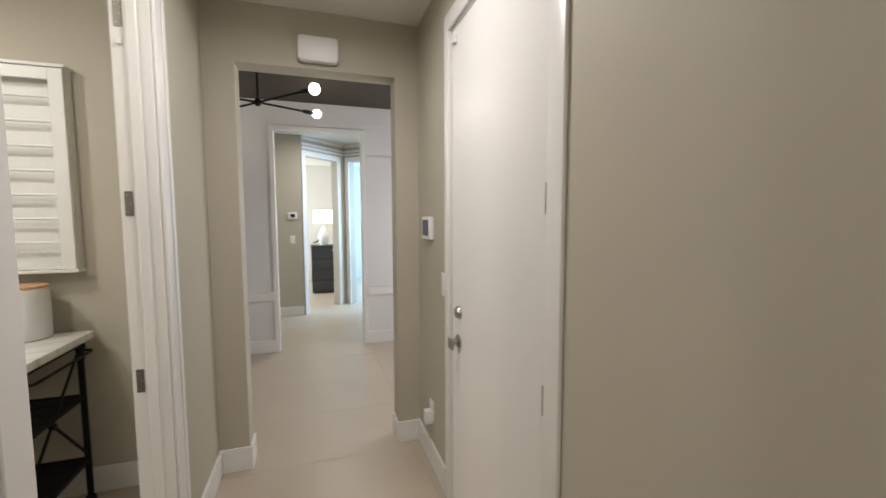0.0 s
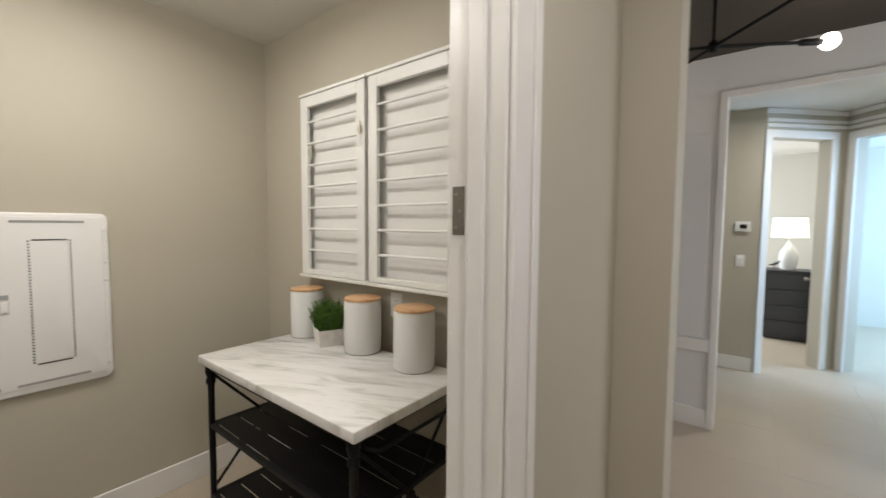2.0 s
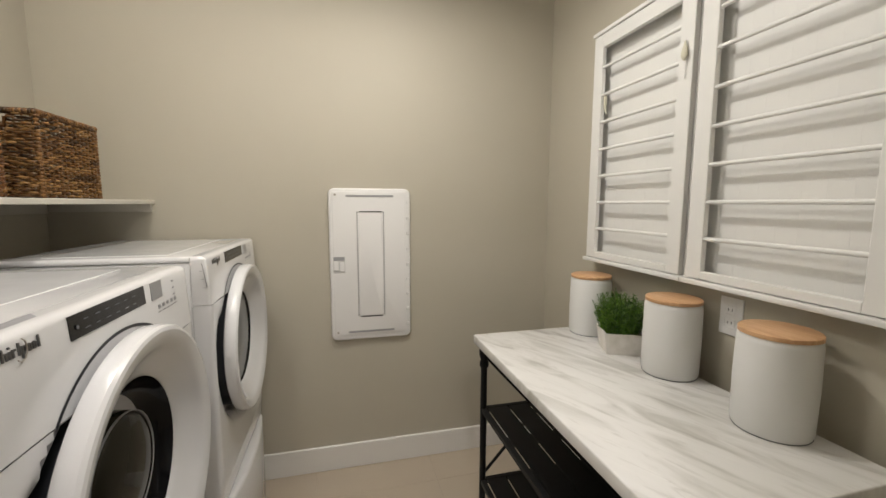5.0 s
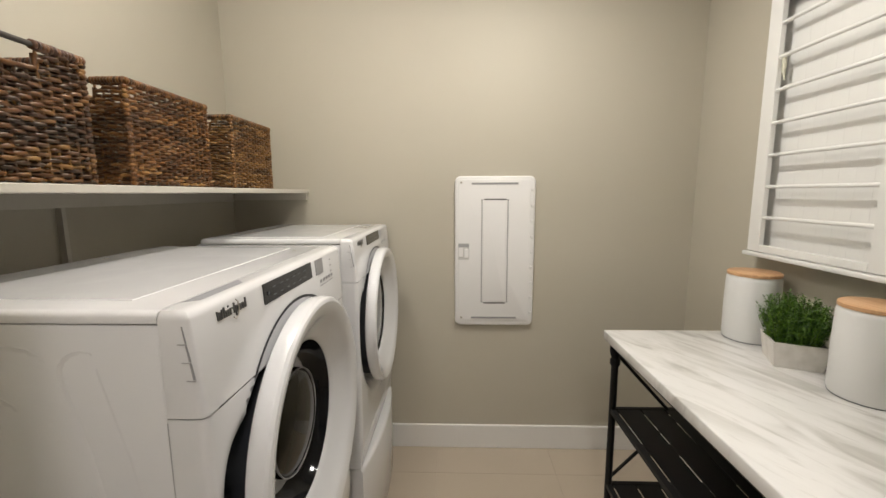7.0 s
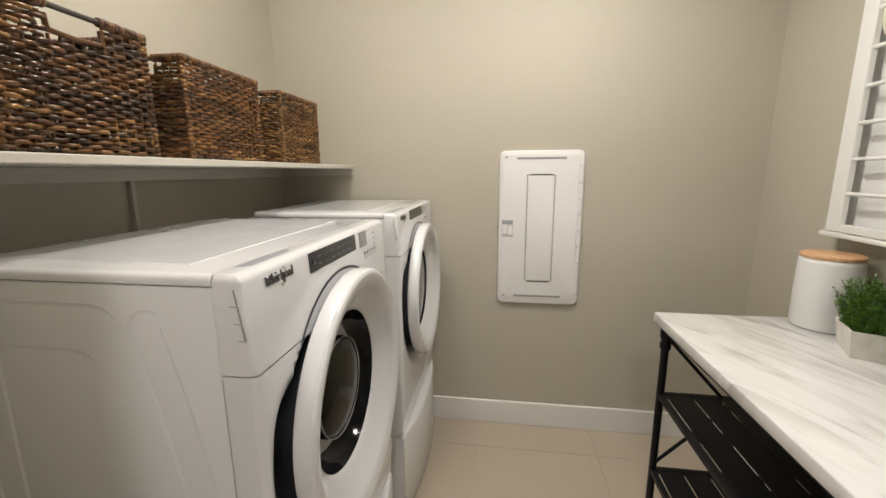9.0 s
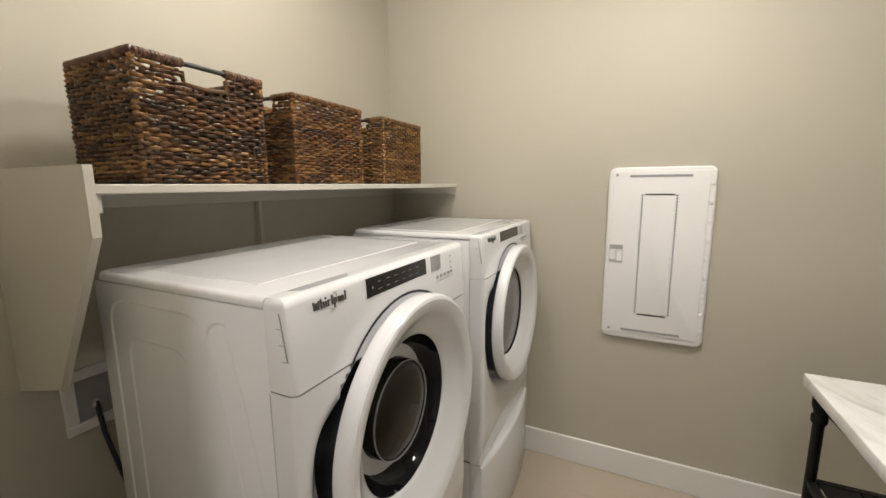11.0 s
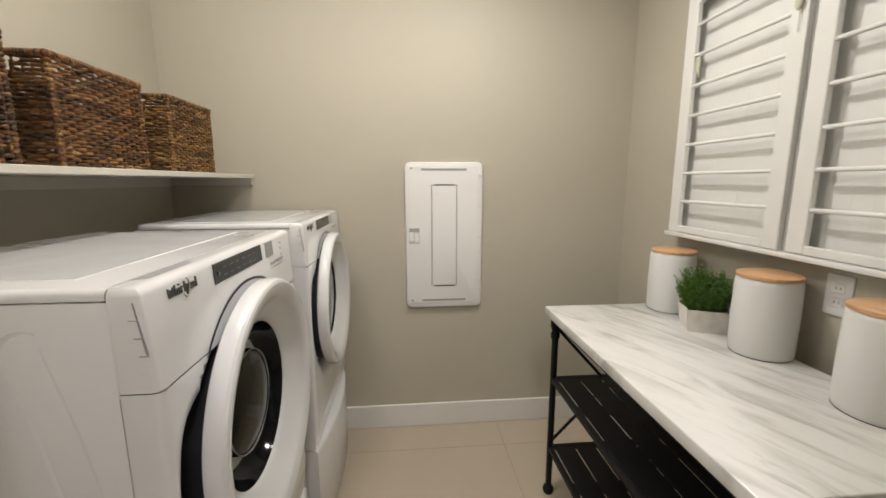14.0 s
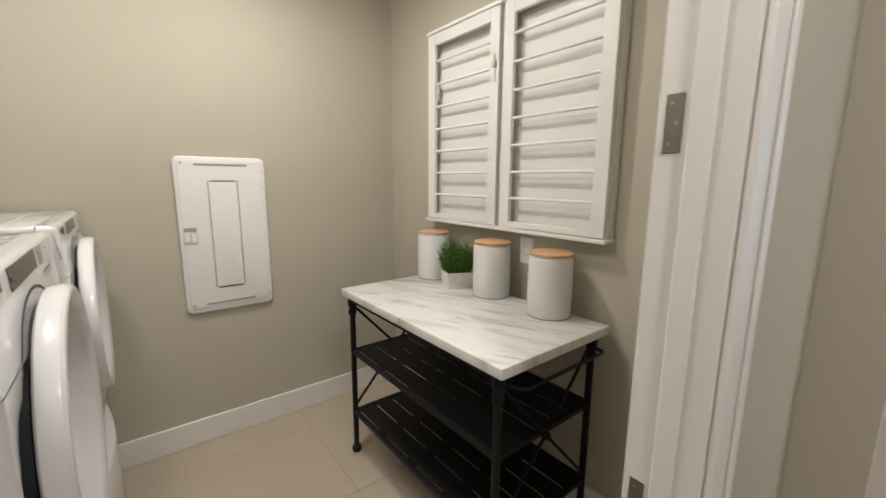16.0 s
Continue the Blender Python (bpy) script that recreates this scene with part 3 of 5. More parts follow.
# ---- laundry: baskets ----
def basket(x0, x1, y0, y1, z0, z1, side, label, seed, mw, mrim):
    """Woven basket; side: 'front' or 'side', the faces with the hand holes."""
    rnd = random.Random(seed)
    r = empty("wicker_basket", ((x0 + x1) / 2, (y0 + y1) / 2, z0), label, "basket", "baskets on the shelf")
    t = 0.007
    ax, bx, ay, by = x0 + t, x1 - t, y0 + t, y1 - t
    w, d = bx - ax, by - ay
    per = 2 * (w + d)
    hw, hz = 0.052, 0.052

    def at(s):
        s %= per
        if s < w:
            return ax + s, by, 0, 1
        s -= w
        if s < d:
            return bx, by - s, 1, 0
        s -= d
        if s < w:
            return bx - s, ay, 0, -1
        s -= w
        return ax, ay + s, -1, 0

    holes = (w / 2, w + d + w / 2) if side == "front" else (w + d / 2, 2 * w + d + d / 2)
    nst = round(per / 0.021)
    pitch = per / nst
    rows = 27
    rp = (z1 - z0 - 0.026) / (rows - 1)
    V, F = [], []

    def add(v, f):
        o = len(V)
        V.extend(v)
        F.extend(tuple(i + o for i in g) for g in f)

    for j in range(rows):
        z = z0 + 0.008 + j * rp + rnd.uniform(-0.0008, 0.0008)
        high = z > z1 - hz - 0.014
        s, end = rnd.uniform(0, 0.05), per
        s_end = s + end
        while s < s_end:
            e = min(s + rnd.uniform(0.045, 0.13), s_end)
            pts, rad = [], []
            n = max(2, int((e - s) / (pitch / 3)))
            for i in range(n + 1):
                q = s + (e - s) * i / n
                px, py, nx, ny = at(q)
                if high and any(abs((q % per) - h) < hw for h in holes):
                    if len(pts) > 2:
                        add(*tube_data(pts, rad, 5))
                    pts, rad = [], []
                    continue
                wave = math.cos(math.pi * q / pitch + math.pi * j)
                off = 0.0050 * wave + rnd.uniform(-0.0007, 0.0007)
                k = 0.35 if i in (0, n) else 1
                pts.append((px + nx * off, py + ny * off, z + 0.0011 * math.sin(q * 90 + j * 2.1) + rnd.uniform(-0.0006, 0.0006)))
                rad.append(rnd.uniform(0.0041, 0.0051) * k * (1 + 0.05 * wave))
            if len(pts) > 2:
                add(*tube_data(pts, rad, 5))
            s = e - 0.006 if e < s_end else s_end
    tagged(pyd("weave", V, F, mw, r, "", 80), "", "", "", "stuff")
    V, F = [], []
    for i in range(nst):
        q = (i + 0.5) * pitch
        px, py, nx, ny = at(q)
        top = z1 - 0.012
        if any(abs(q - h) < hw for h in holes):
            top = z1 - hz - 0.008
        add(*tube_data([(px, py, z0 + 0.003), (px + rnd.uniform(-0.001, 0.001), py, (z0 + top) / 2), (px, py, top)], 0.0030, 5))
    tagged(pyd("warp", V, F, mw, r, "", 80), "", "", "", "stuff")
    for h in holes:
        px, py, nx, ny = at(h)
        ux, uy = ny, -nx
        zz = z1 - 0.010
        ends = [(px + ux * a, py + uy * a, zz) for a in (-hw - 0.012, hw + 0.012)]
        tube("handle", ends, 0.0055, M_DOWEL, r, 10, label="dark wooden dowel handle")
        zl = z1 - hz - 0.005
        tube("hand_hole_edge", [(px - ux * hw, py - uy * hw, zl + 0.030), (px - ux * (hw - 0.003), py - uy * (hw - 0.003), zl + 0.004), (px, py, zl), (px + ux * (hw - 0.003), py + uy * (hw - 0.003), zl + 0.004), (px + ux * hw, py + uy * hw, zl + 0.030)], 0.0055, M_WICKER_DARK, r, 8)
    # wrapped rim: short rings side by side
    V, F = [], []
    n = int(per / 0.0075)
    for i in range(n):
        q = i * 0.0075
        if any(abs(q - h) < hw - 0.006 for h in holes):
            continue
        px, py, nx, ny = at(q)
        ux, uy = ny, -nx
        add(*tube_data([(px - ux * 0.0042, py - uy * 0.0042, z1 - 0.010), (px, py, z1 - 0.0095), (px + ux * 0.0042, py + uy * 0.0042, z1 - 0.010)], [0.0090, 0.0102 + rnd.uniform(-0.0004, 0.0004), 0.0090], 8))
    tagged(pyd("rim", V, F, mrim, r, "wrapped brown rattan rim", 80), "", "", "", "stuff")
    V, F = [], []
    for cx, cy in ((ax, ay), (ax, by), (bx, ay), (bx, by)):
        for k in range(int((z1 - z0 - 0.015) / 0.011)):
            z = z0 + 0.008 + k * 0.011
            add(*tube_data([(cx, cy, z - 0.0055), (cx + rnd.uniform(-0.0015, 0.0015), cy, z), (cx, cy, z + 0.0055)], [0.005, 0.0085, 0.005], 6))
    tagged(pyd("corner_binding", V, F, mw, r, "", 80), "", "", "", "stuff")
    box("base", x0 + 0.01, x1 - 0.01, y0 + 0.01, y1 - 0.01, z0, z0 + 0.006, M_DOWEL, r)
    settle(r)


SZ = 1.427
basket(-2.026, -1.712, 3.045, 3.305, SZ, 1.697, "front", "dark brown woven wicker basket with dowel handle on the shelf", 3, M_WICKER_DARK, M_WRAP)
basket(-2.455, -2.128, 3.035, 3.300, SZ, 1.690, "side", "brown woven wicker basket in the middle of a shelf row", 5, M_WICKER, M_WICKER)
basket(-2.892, -2.588, 3.035, 3.300, SZ, 1.688, "side", "light brown woven wicker basket beside the laundry wall", 8, M_WICKER_LIGHT, M_WICKER_LIGHT)


# ---- laundry: washer and dryer ----
def arch_line(x, pts, rad, material, parent, name):
    v, f = tube_data([(x, y, z) for y, z in pts], rad, 6)
    return pyd(name, v, f, material, parent, "", 60)


def front_loader(x1, kind, label, lens):
    """Front-loading machine on a low pedestal; x1: its east side."""
    W = 0.680
    x0 = x1 - W
    cx, cz, Z0, ZT = x0 + W / 2, 0.887, 0.378, 1.250
    BY, F = 3.190, 3.735
    r = empty(kind, (cx, 3.36, 0), label, kind.replace("_", " "), "laundry machines")
    box("body", x0 + 0.001, x1 - 0.001, BY, 3.697, Z0 + 0.004, 1.2312, M_ENAMEL, r, 0.004, 2)
    rb = 0.032
    out = [(x0, 3.696), (x1, 3.696)] + [(x1 - rb + rb * math.cos(k * math.pi / 12), BY + rb - rb * math.sin(k * math.pi / 12)) for k in range(7)] + [(x0 + rb - rb * math.sin(k * math.pi / 12), BY + rb - rb * math.cos(k * math.pi / 12)) for k in range(7)]
    bm = bmesh.new()
    lo, hi = [bm.verts.new((x, y, 1.2332)) for x, y in out], [bm.verts.new((x, y, ZT)) for x, y in out]
    bm.faces.new(lo)
    top = bm.faces.new(hi[::-1])
    for k in range(len(out)):
        bm.faces.new((lo[(k + 1) % len(out)], lo[k], hi[k], hi[(k + 1) % len(out)]))
    bmesh.ops.recalc_face_normals(bm, faces=bm.faces)
    bmesh.ops.bevel(bm, geom=[e for e in top.edges if min(v.co.y for v in e.verts) < 3.695 or max(v.co.y for v in e.verts) < 3.695], offset=0.0125, segments=4, affect="EDGES", profile=0.5)
    smooth(mesh_ob("top_panel", bm, M_ENAMEL, r))
    rc = 0.014
    cols = [(x1, 3.6975, 0.0), (x1, 3.714, 0.0)] + [(x1 - rc * (1 - math.cos(k * math.pi / 12)), 3.752 - rc + rc * math.sin(k * math.pi / 12), k / 6) for k in range(7)]
    nf = 44
    cols += [(x1 - rc - (W - 2 * rc) * k / nf, 3.752, 1.0) for k in range(1, nf)]
    cols += [(x0 + x1 - x, y, w) for x, y, w in reversed(cols[:9])]

    def step(t):
        t = min(1, max(0, t))
        return t * t * (3 - 2 * t)

    V, Fc = [], []
    zs = [Z0 + 0.004 + (1.0948 - Z0 - 0.004) * k / 56 for k in range(57)]
    for z in zs:
        for x, y, w in cols:
            q = math.hypot(x - cx, z - cz)
            dip = 0.037 * step((0.330 - q) / 0.062) * step((1.06 - z) / 0.09)
            yy = y - dip * w - 0.010 * w * step((Z0 + 0.10 - z) / 0.10)
            if q < 0.282 and w == 1 and z < 1.092:
                yy = min(yy, 3.682)
            V.append((x, yy, z))
    n = len(cols)
    Fc = [(i * n + k, (i + 1) * n + k, (i + 1) * n + k + 1, i * n + k + 1) for i in range(len(zs) - 1) for k in range(n - 1)]
    pyd("front_panel", V, Fc, M_ENAMEL, r, "", 60)
    V = []
    rows = [(1.0965, 3.7515), (1.16, 3.747), (1.237, 3.742), (1.2425, 3.7395), (1.247, 3.7345), (1.2497, 3.7275), (ZT, 3.719), (ZT, 3.6975)]
    for z, yf in rows:
        for x, y, w in cols:
            inset = 0.0 if z < 1.24 else (z - 1.24) * 0.75
            V.append((x - inset if x > cx + 0.3 else x + inset if x < cx - 0.3 else x, max(3.6975, min(y, yf)), z))
    Fc = [(i * n + k, (i + 1) * n + k, (i + 1) * n + k + 1, i * n + k + 1) for i in range(len(rows) - 1) for k in range(n - 1)]
    pyd("control_panel", V, Fc, M_ENAMEL, r, "", 60)
    box("top_inset", x0 + 0.055, x1 - 0.055, BY + 0.10, 3.62, ZT - 0.001, ZT + 0.0015, M_ENAMEL, r, 0.0014)
    # pedestal
    box("pedestal", x0 + 0.006, x1 - 0.006, BY + 0.02, F - 0.035, 0.0, Z0 + 0.002, M_ENAMEL, r, 0.006, 2)
    arc = [(x1 - 0.003 - (W - 0.006) * k / 20, 3.747 + 0.034 * (1 - (2 * k / 20 - 1) ** 2)) for k in range(21)]
    V, Fc = [], []
    for z, d in ((0.018, 0.010), (0.022, 0.003), (0.030, 0.0), (Z0 - 0.016, 0.0), (Z0 - 0.008, 0.003), (Z0 - 0.004, 0.010), (Z0 - 0.003, 0.020)):
        V += [(cx + (x - cx) * (1 - d * 0.6), max(y - d, F - 0.034), z) for x, y in arc] + [(x0 + 0.003 + d * 0.2, F - 0.034, z), (x1 - 0.003 - d * 0.2, F - 0.034, z)]
    n = 23
    Fc = [(i * n + k, i * n + (k + 1) % n, (i + 1) * n + (k + 1) % n, (i + 1) * n + k) for i in range(6) for k in range(n)]
    Fc += [tuple(range(n))[::-1], tuple(6 * n + k for k in range(n))]
    pyd("pedestal_front", V, Fc, M_ENAMEL, r, "", 40)
    # door
    lathe("door_gasket", [(0.258, -0.066), (0.258, 0.018), (0.250, 0.021), (0.246, 0.021)], (cx, F, cz), M_GASKET, r, "y", 72, (False, False), label="black gap and seal behind the door")
    door = lathe("door", [(0.256, 0.022), (0.278, 0.024), (0.2840, 0.028), (0.2865, 0.035), (0.2867, 0.050), (0.2852, 0.0590), (0.2810, 0.0650), (0.2745, 0.0672), (0.2640, 0.0655), (0.2500, 0.0605), (0.2420, 0.0560), (0.2370, 0.0505), (0.2200, 0.0385), (0.2050, 0.0290), (0.1940, 0.0225), (0.1870, 0.0180), (0.184, 0.0140), (0.1835, 0.004)], (cx, F, cz), M_ENAMEL, r, "y", 128, (False, False), "thick round white door ring", soft=24)
    if lens is M_LENS:
        lathe("glass_rim", [(0.184, 0.012), (0.1825, 0.008), (0.178, -0.006), (0.168, -0.024), (0.152, -0.038), (0.136, -0.044), (0.121, -0.045)], (cx, F, cz), M_BLACKRIM, door, "y", 72, (False, False), "black glass rim")
        lathe("window", [(0.121, -0.045), (0.1195, -0.028), (0.1180, -0.012), (0.115, -0.004), (0.107, 0.001), (0.090, 0.007), (0.062, 0.012), (0.030, 0.0148), (0.0, 0.0155)], (cx, F, cz + 0.002), lens, door, "y", 72, (False, False), "smoked round door window")
        lathe("lens_rim", [(0.1170, -0.0060), (0.1180, -0.0035), (0.1172, -0.0010), (0.1155, -0.0020)], (cx, F, cz + 0.002), M_SLOT, door, "y", 72, (False, False), "thin pale edge of the glass")
    else:
        lathe("glass_rim", [(0.184, 0.012), (0.1832, 0.009), (0.1815, 0.007), (0.1795, 0.006)], (cx, F, cz), M_BLACKRIM, door, "y", 72, (False, False), "thin black seal round the glass")
        lathe("window", [(0.1795, 0.006), (0.172, 0.007), (0.150, 0.009), (0.110, 0.011), (0.060, 0.014), (0.0, 0.015)], (cx, F, cz), lens, door, "y", 72, (False, False), "flat grey round door window")
    # black arc just proud of the panel, shade of a gap not cut
    V, Fc = [], []
    for k in range(41):
        a = radians(46 + 88 * k / 40)
        for rad, off in ((0.2855, 0.0007), (0.2915, 0.0007)):
            z = cz + rad * math.sin(a)
            V.append((cx + rad * math.cos(a), 3.752 - (z - 1.0862) * 0.0667 + off, z))
    pyd("door_gap_shade", V, [(2 * k, 2 * k + 1, 2 * k + 3, 2 * k + 2) for k in range(40)], M_GASKET, r)
    lathe("backing", [(0.256, -0.060), (0.0, -0.060)], (cx, F, cz), M_GASKET, r, "y", 48, (False, False))
    # details of the control face
    def face(nm, a0, a1, b0, b1, m, up=0.0015, bev=0.0):
        """a along x from the east side, b the height."""
        v = []
        for b in (b0, b1):
            y = 3.752 - (b - 1.0862) * 0.0667
            v.append(y)
        vs = [(x1 - a0, v[0] + up, b0), (x1 - a1, v[0] + up, b0), (x1 - a1, v[1] + up, b1), (x1 - a0, v[1] + up, b1),
              (x1 - a0, v[0] - 0.002, b0), (x1 - a1, v[0] - 0.002, b0), (x1 - a1, v[1] - 0.002, b1), (x1 - a0, v[1] - 0.002, b1)]
        fs = [(0, 1, 2, 3)[::-1], (0, 4, 5, 1)[::-1], (1, 5, 6, 2)[::-1], (2, 6, 7, 3)[::-1], (3, 7, 4, 0)[::-1]]
        return pyd(nm, vs, fs, m, r)
    dp = face("display", 0.201, 0.445, 1.202, 1.240, M_BLACKGL)
    dp["label"] = "glossy black control display"
    for i in range(6):
        for zz in (1.212, 1.227):
            k = face("display_mark", 0.238 + i * 0.031, 0.238 + i * 0.031 + (0.011 if (i + zz * 1000) % 2 else 0.014), zz, zz + 0.0014, M_DIM, 0.0022)
    lathe("power_mark", [(0.0035, 0.0), (0.0025, 0.0005)], (x1 - 0.218, 3.7462, 1.220), M_DIM, r, "y", 16, (False, True))
    face("screen", 0.474, 0.527, 1.200, 1.239, M_GREYPL)["label"] = "small grey screen"
    for i in range(5):
        face("button", 0.500 + i * 0.022, 0.511 + i * 0.022, 1.176, 1.184, M_MARK, 0.0012)
        face("button_mark", 0.498 + i * 0.022, 0.513 + i * 0.022, 1.1680, 1.1695, M_MARK, 0.0012)
    for i in range(3):
        face("button_mark", 0.585, 0.595, 1.190 + i * 0.016, 1.193 + i * 0.016, M_MARK, 0.0012)
    def badge_bar(nm, a, w, z, h, lean=0.0):
        k = 0.081 / 0.0655
        b0, b1 = 1.2175 + (z - 1.2100) * 1.30, 1.2175 + (z + h - 1.2100) * 1.30
        u = x1 - 0.0585 - (a - 0.0575) * k
        vs = []
        for up in (0.0022, -0.002):
            for b, q in ((b0, 0.0), (b1, lean)):
                y = 3.752 - (b - 1.0862) * 0.0667 + up
                vs += [(u - q, y, b), (u - q - w * k, y, b)]
        return pyd(nm, vs, [(1, 0, 2, 3), (0, 4, 6, 2), (5, 1, 3, 7), (4, 0, 1, 5), (2, 6, 7, 3)], M_LOGO, r)
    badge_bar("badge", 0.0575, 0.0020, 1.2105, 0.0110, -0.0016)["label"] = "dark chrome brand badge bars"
    for a, w, z, h, lean in ((0.0595, .0018, 1.2105, .0090, .0016), (0.0625, .0018, 1.2105, .0090, -.0012), (0.0650, .0020, 1.2105, .0110, .0016), (0.0705, .0020, 1.2100, .0130, 0), (0.0725, .0030, 1.2165, .0018, 0), (0.0755, .0020, 1.2100, .0080, 0), (0.0800, .0020, 1.2100, .0080, 0), (0.0800, .0020, 1.2205, .0022, 0), (0.0845, .0020, 1.2100, .0085, 0), (0.0865, .0028, 1.2165, .0020, 0), (0.0925, .0020, 1.2100, .0130, 0), (0.0970, .0020, 1.2055, .0130, 0), (0.0990, .0026, 1.2165, .0018, 0), (0.0990, .0026, 1.2100, .0018, 0), (0.1016, .0018, 1.2110, .0065, 0), (0.1056, .0018, 1.2110, .0065, 0), (0.1068, .0024, 1.2165, .0018, 0), (0.1068, .0024, 1.2100, .0018, 0), (0.1090, .0018, 1.2110, .0065, 0), (0.1124, .0018, 1.2110, .0065, 0), (0.1136, .0024, 1.2165, .0018, 0), (0.1136, .0024, 1.2100, .0018, 0), (0.1158, .0018, 1.2110, .0065, 0), (0.1205, .0022, 1.2100, .0130, 0)):
        badge_bar("badge_bar", a, w, z, h, lean)
    tube("badge_arc", [(x1 - 0.096, 3.7465, 1.2130), (x1 - 0.101, 3.747, 1.2085), (x1 - 0.109, 3.7465, 1.2120), (x1 - 0.114, 3.746, 1.2230), (x1 - 0.113, 3.745, 1.2340), (x1 - 0.108, 3.7445, 1.2385)], 0.0010, M_STEEL, r, 6)
    # detergent drawer slot on the top edge, its recess shade a flat grey patch
    pyd("drawer_slot", [(x1 - 0.047, 3.700, ZT + 0.0006), (x1 - 0.198, 3.700, ZT + 0.0006), (x1 - 0.178, 3.7195, ZT + 0.0004), (x1 - 0.061, 3.7195, ZT + 0.0004), (x1 - 0.047, 3.700, ZT - 0.002), (x1 - 0.198, 3.700, ZT - 0.002), (x1 - 0.178, 3.7195, ZT - 0.002), (x1 - 0.061, 3.7195, ZT - 0.002)], [(0, 1, 2, 3), (0, 4, 5, 1), (1, 5, 6, 2), (2, 6, 7, 3), (3, 7, 4, 0)], M_RECESS_SHADE, r, "drawer grip slot, recess shade as a flat grey patch")
    # side vents and pressed side panels
    for sx, s in ((x1, 1), (x0, -1)):
        for i in range(3):
            z, yv = 1.205 - i * 0.026, 3.7350 + 0.0042 * i
            box("vent", min(sx, sx + s * 0.0012), max(sx, sx + s * 0.0012), yv - 0.013, yv, z - 0.0012, z, M_SLOT, r)
            # flat grey wedge on the side, painted shade of the vent recess
            wd = 0.0022 + 0.0007 * i
            vs = [(sx + s * up, y, zz) for up in (0.0009, 0.0) for y, zz in ((yv - wd, z + 0.001), (yv, z + 0.001), (yv - 0.0040, z + 0.0245), (yv - 0.0040 - wd * 0.8, z + 0.0245))]
            pyd("vent_shade", vs, [(0, 1, 2, 3), (7, 6, 5, 4), (0, 4, 5, 1), (1, 5, 6, 2), (2, 6, 7, 3), (3, 7, 4, 0)], M_MARK, r)
        box("panel_seam", min(sx, sx + s * 0.0006), max(sx, sx + s * 0.0006), 3.6962, 3.6974, Z0 + 0.02, 1.090, M_SLOT, r)
        xx = sx - s * 0.003
        for y0, y1, c in ((3.245, 3.533, 0.045), (3.300, 3.483, 0.040), (3.552, 3.613, 0.030)):
            zt = 1.192 if c > 0.041 else 1.118 if c > 0.035 else 1.186
            pts = [(y0 - 0.01, 0.42), (y0, zt - c)] if c > 0.035 else [(y0 - 0.005, zt - c * 1.3), (y0, zt - c)]
            pts += [(y0 + c - c * math.cos(t * math.pi / 8), zt - c + c * math.sin(t * math.pi / 8)) for t in range(1, 5)]
            pts += [(y1 - c + c * math.sin(t * math.pi / 8), zt - c + c * math.cos(t * math.pi / 8)) for t in range(5)]
            if c <= 0.035:
                pts = [(y0 + 0.075, 0.42), (y0 + 0.065, zt - 0.35), (y0 + 0.030, zt - 0.15), (y0, zt - c)] + pts[2:]
            pts += [(y1 + 0.030, zt - 0.15), (y1 + 0.065, zt - 0.35), (y1 + 0.075, 0.42)]
            arch_line(sx - s * 0.0168, pts, 0.0180, M_ENAMEL, r, "side_rib")
        box("foot_skirt", min(xx, xx - s * 0.01), max(xx, xx - s * 0.01), BY + 0.03, 3.70, Z0 - 0.002, Z0 + 0.006, M_GASKET, r)
    settle(r)


front_loader(-1.651, "washing_machine", "white front-loading washing machine on a low white pedestal under the shelf", M_LENS)
front_loader(-2.503, "tumble_dryer", "white front-loading dryer beside the laundry wall on a low pedestal", M_LENSGREY)


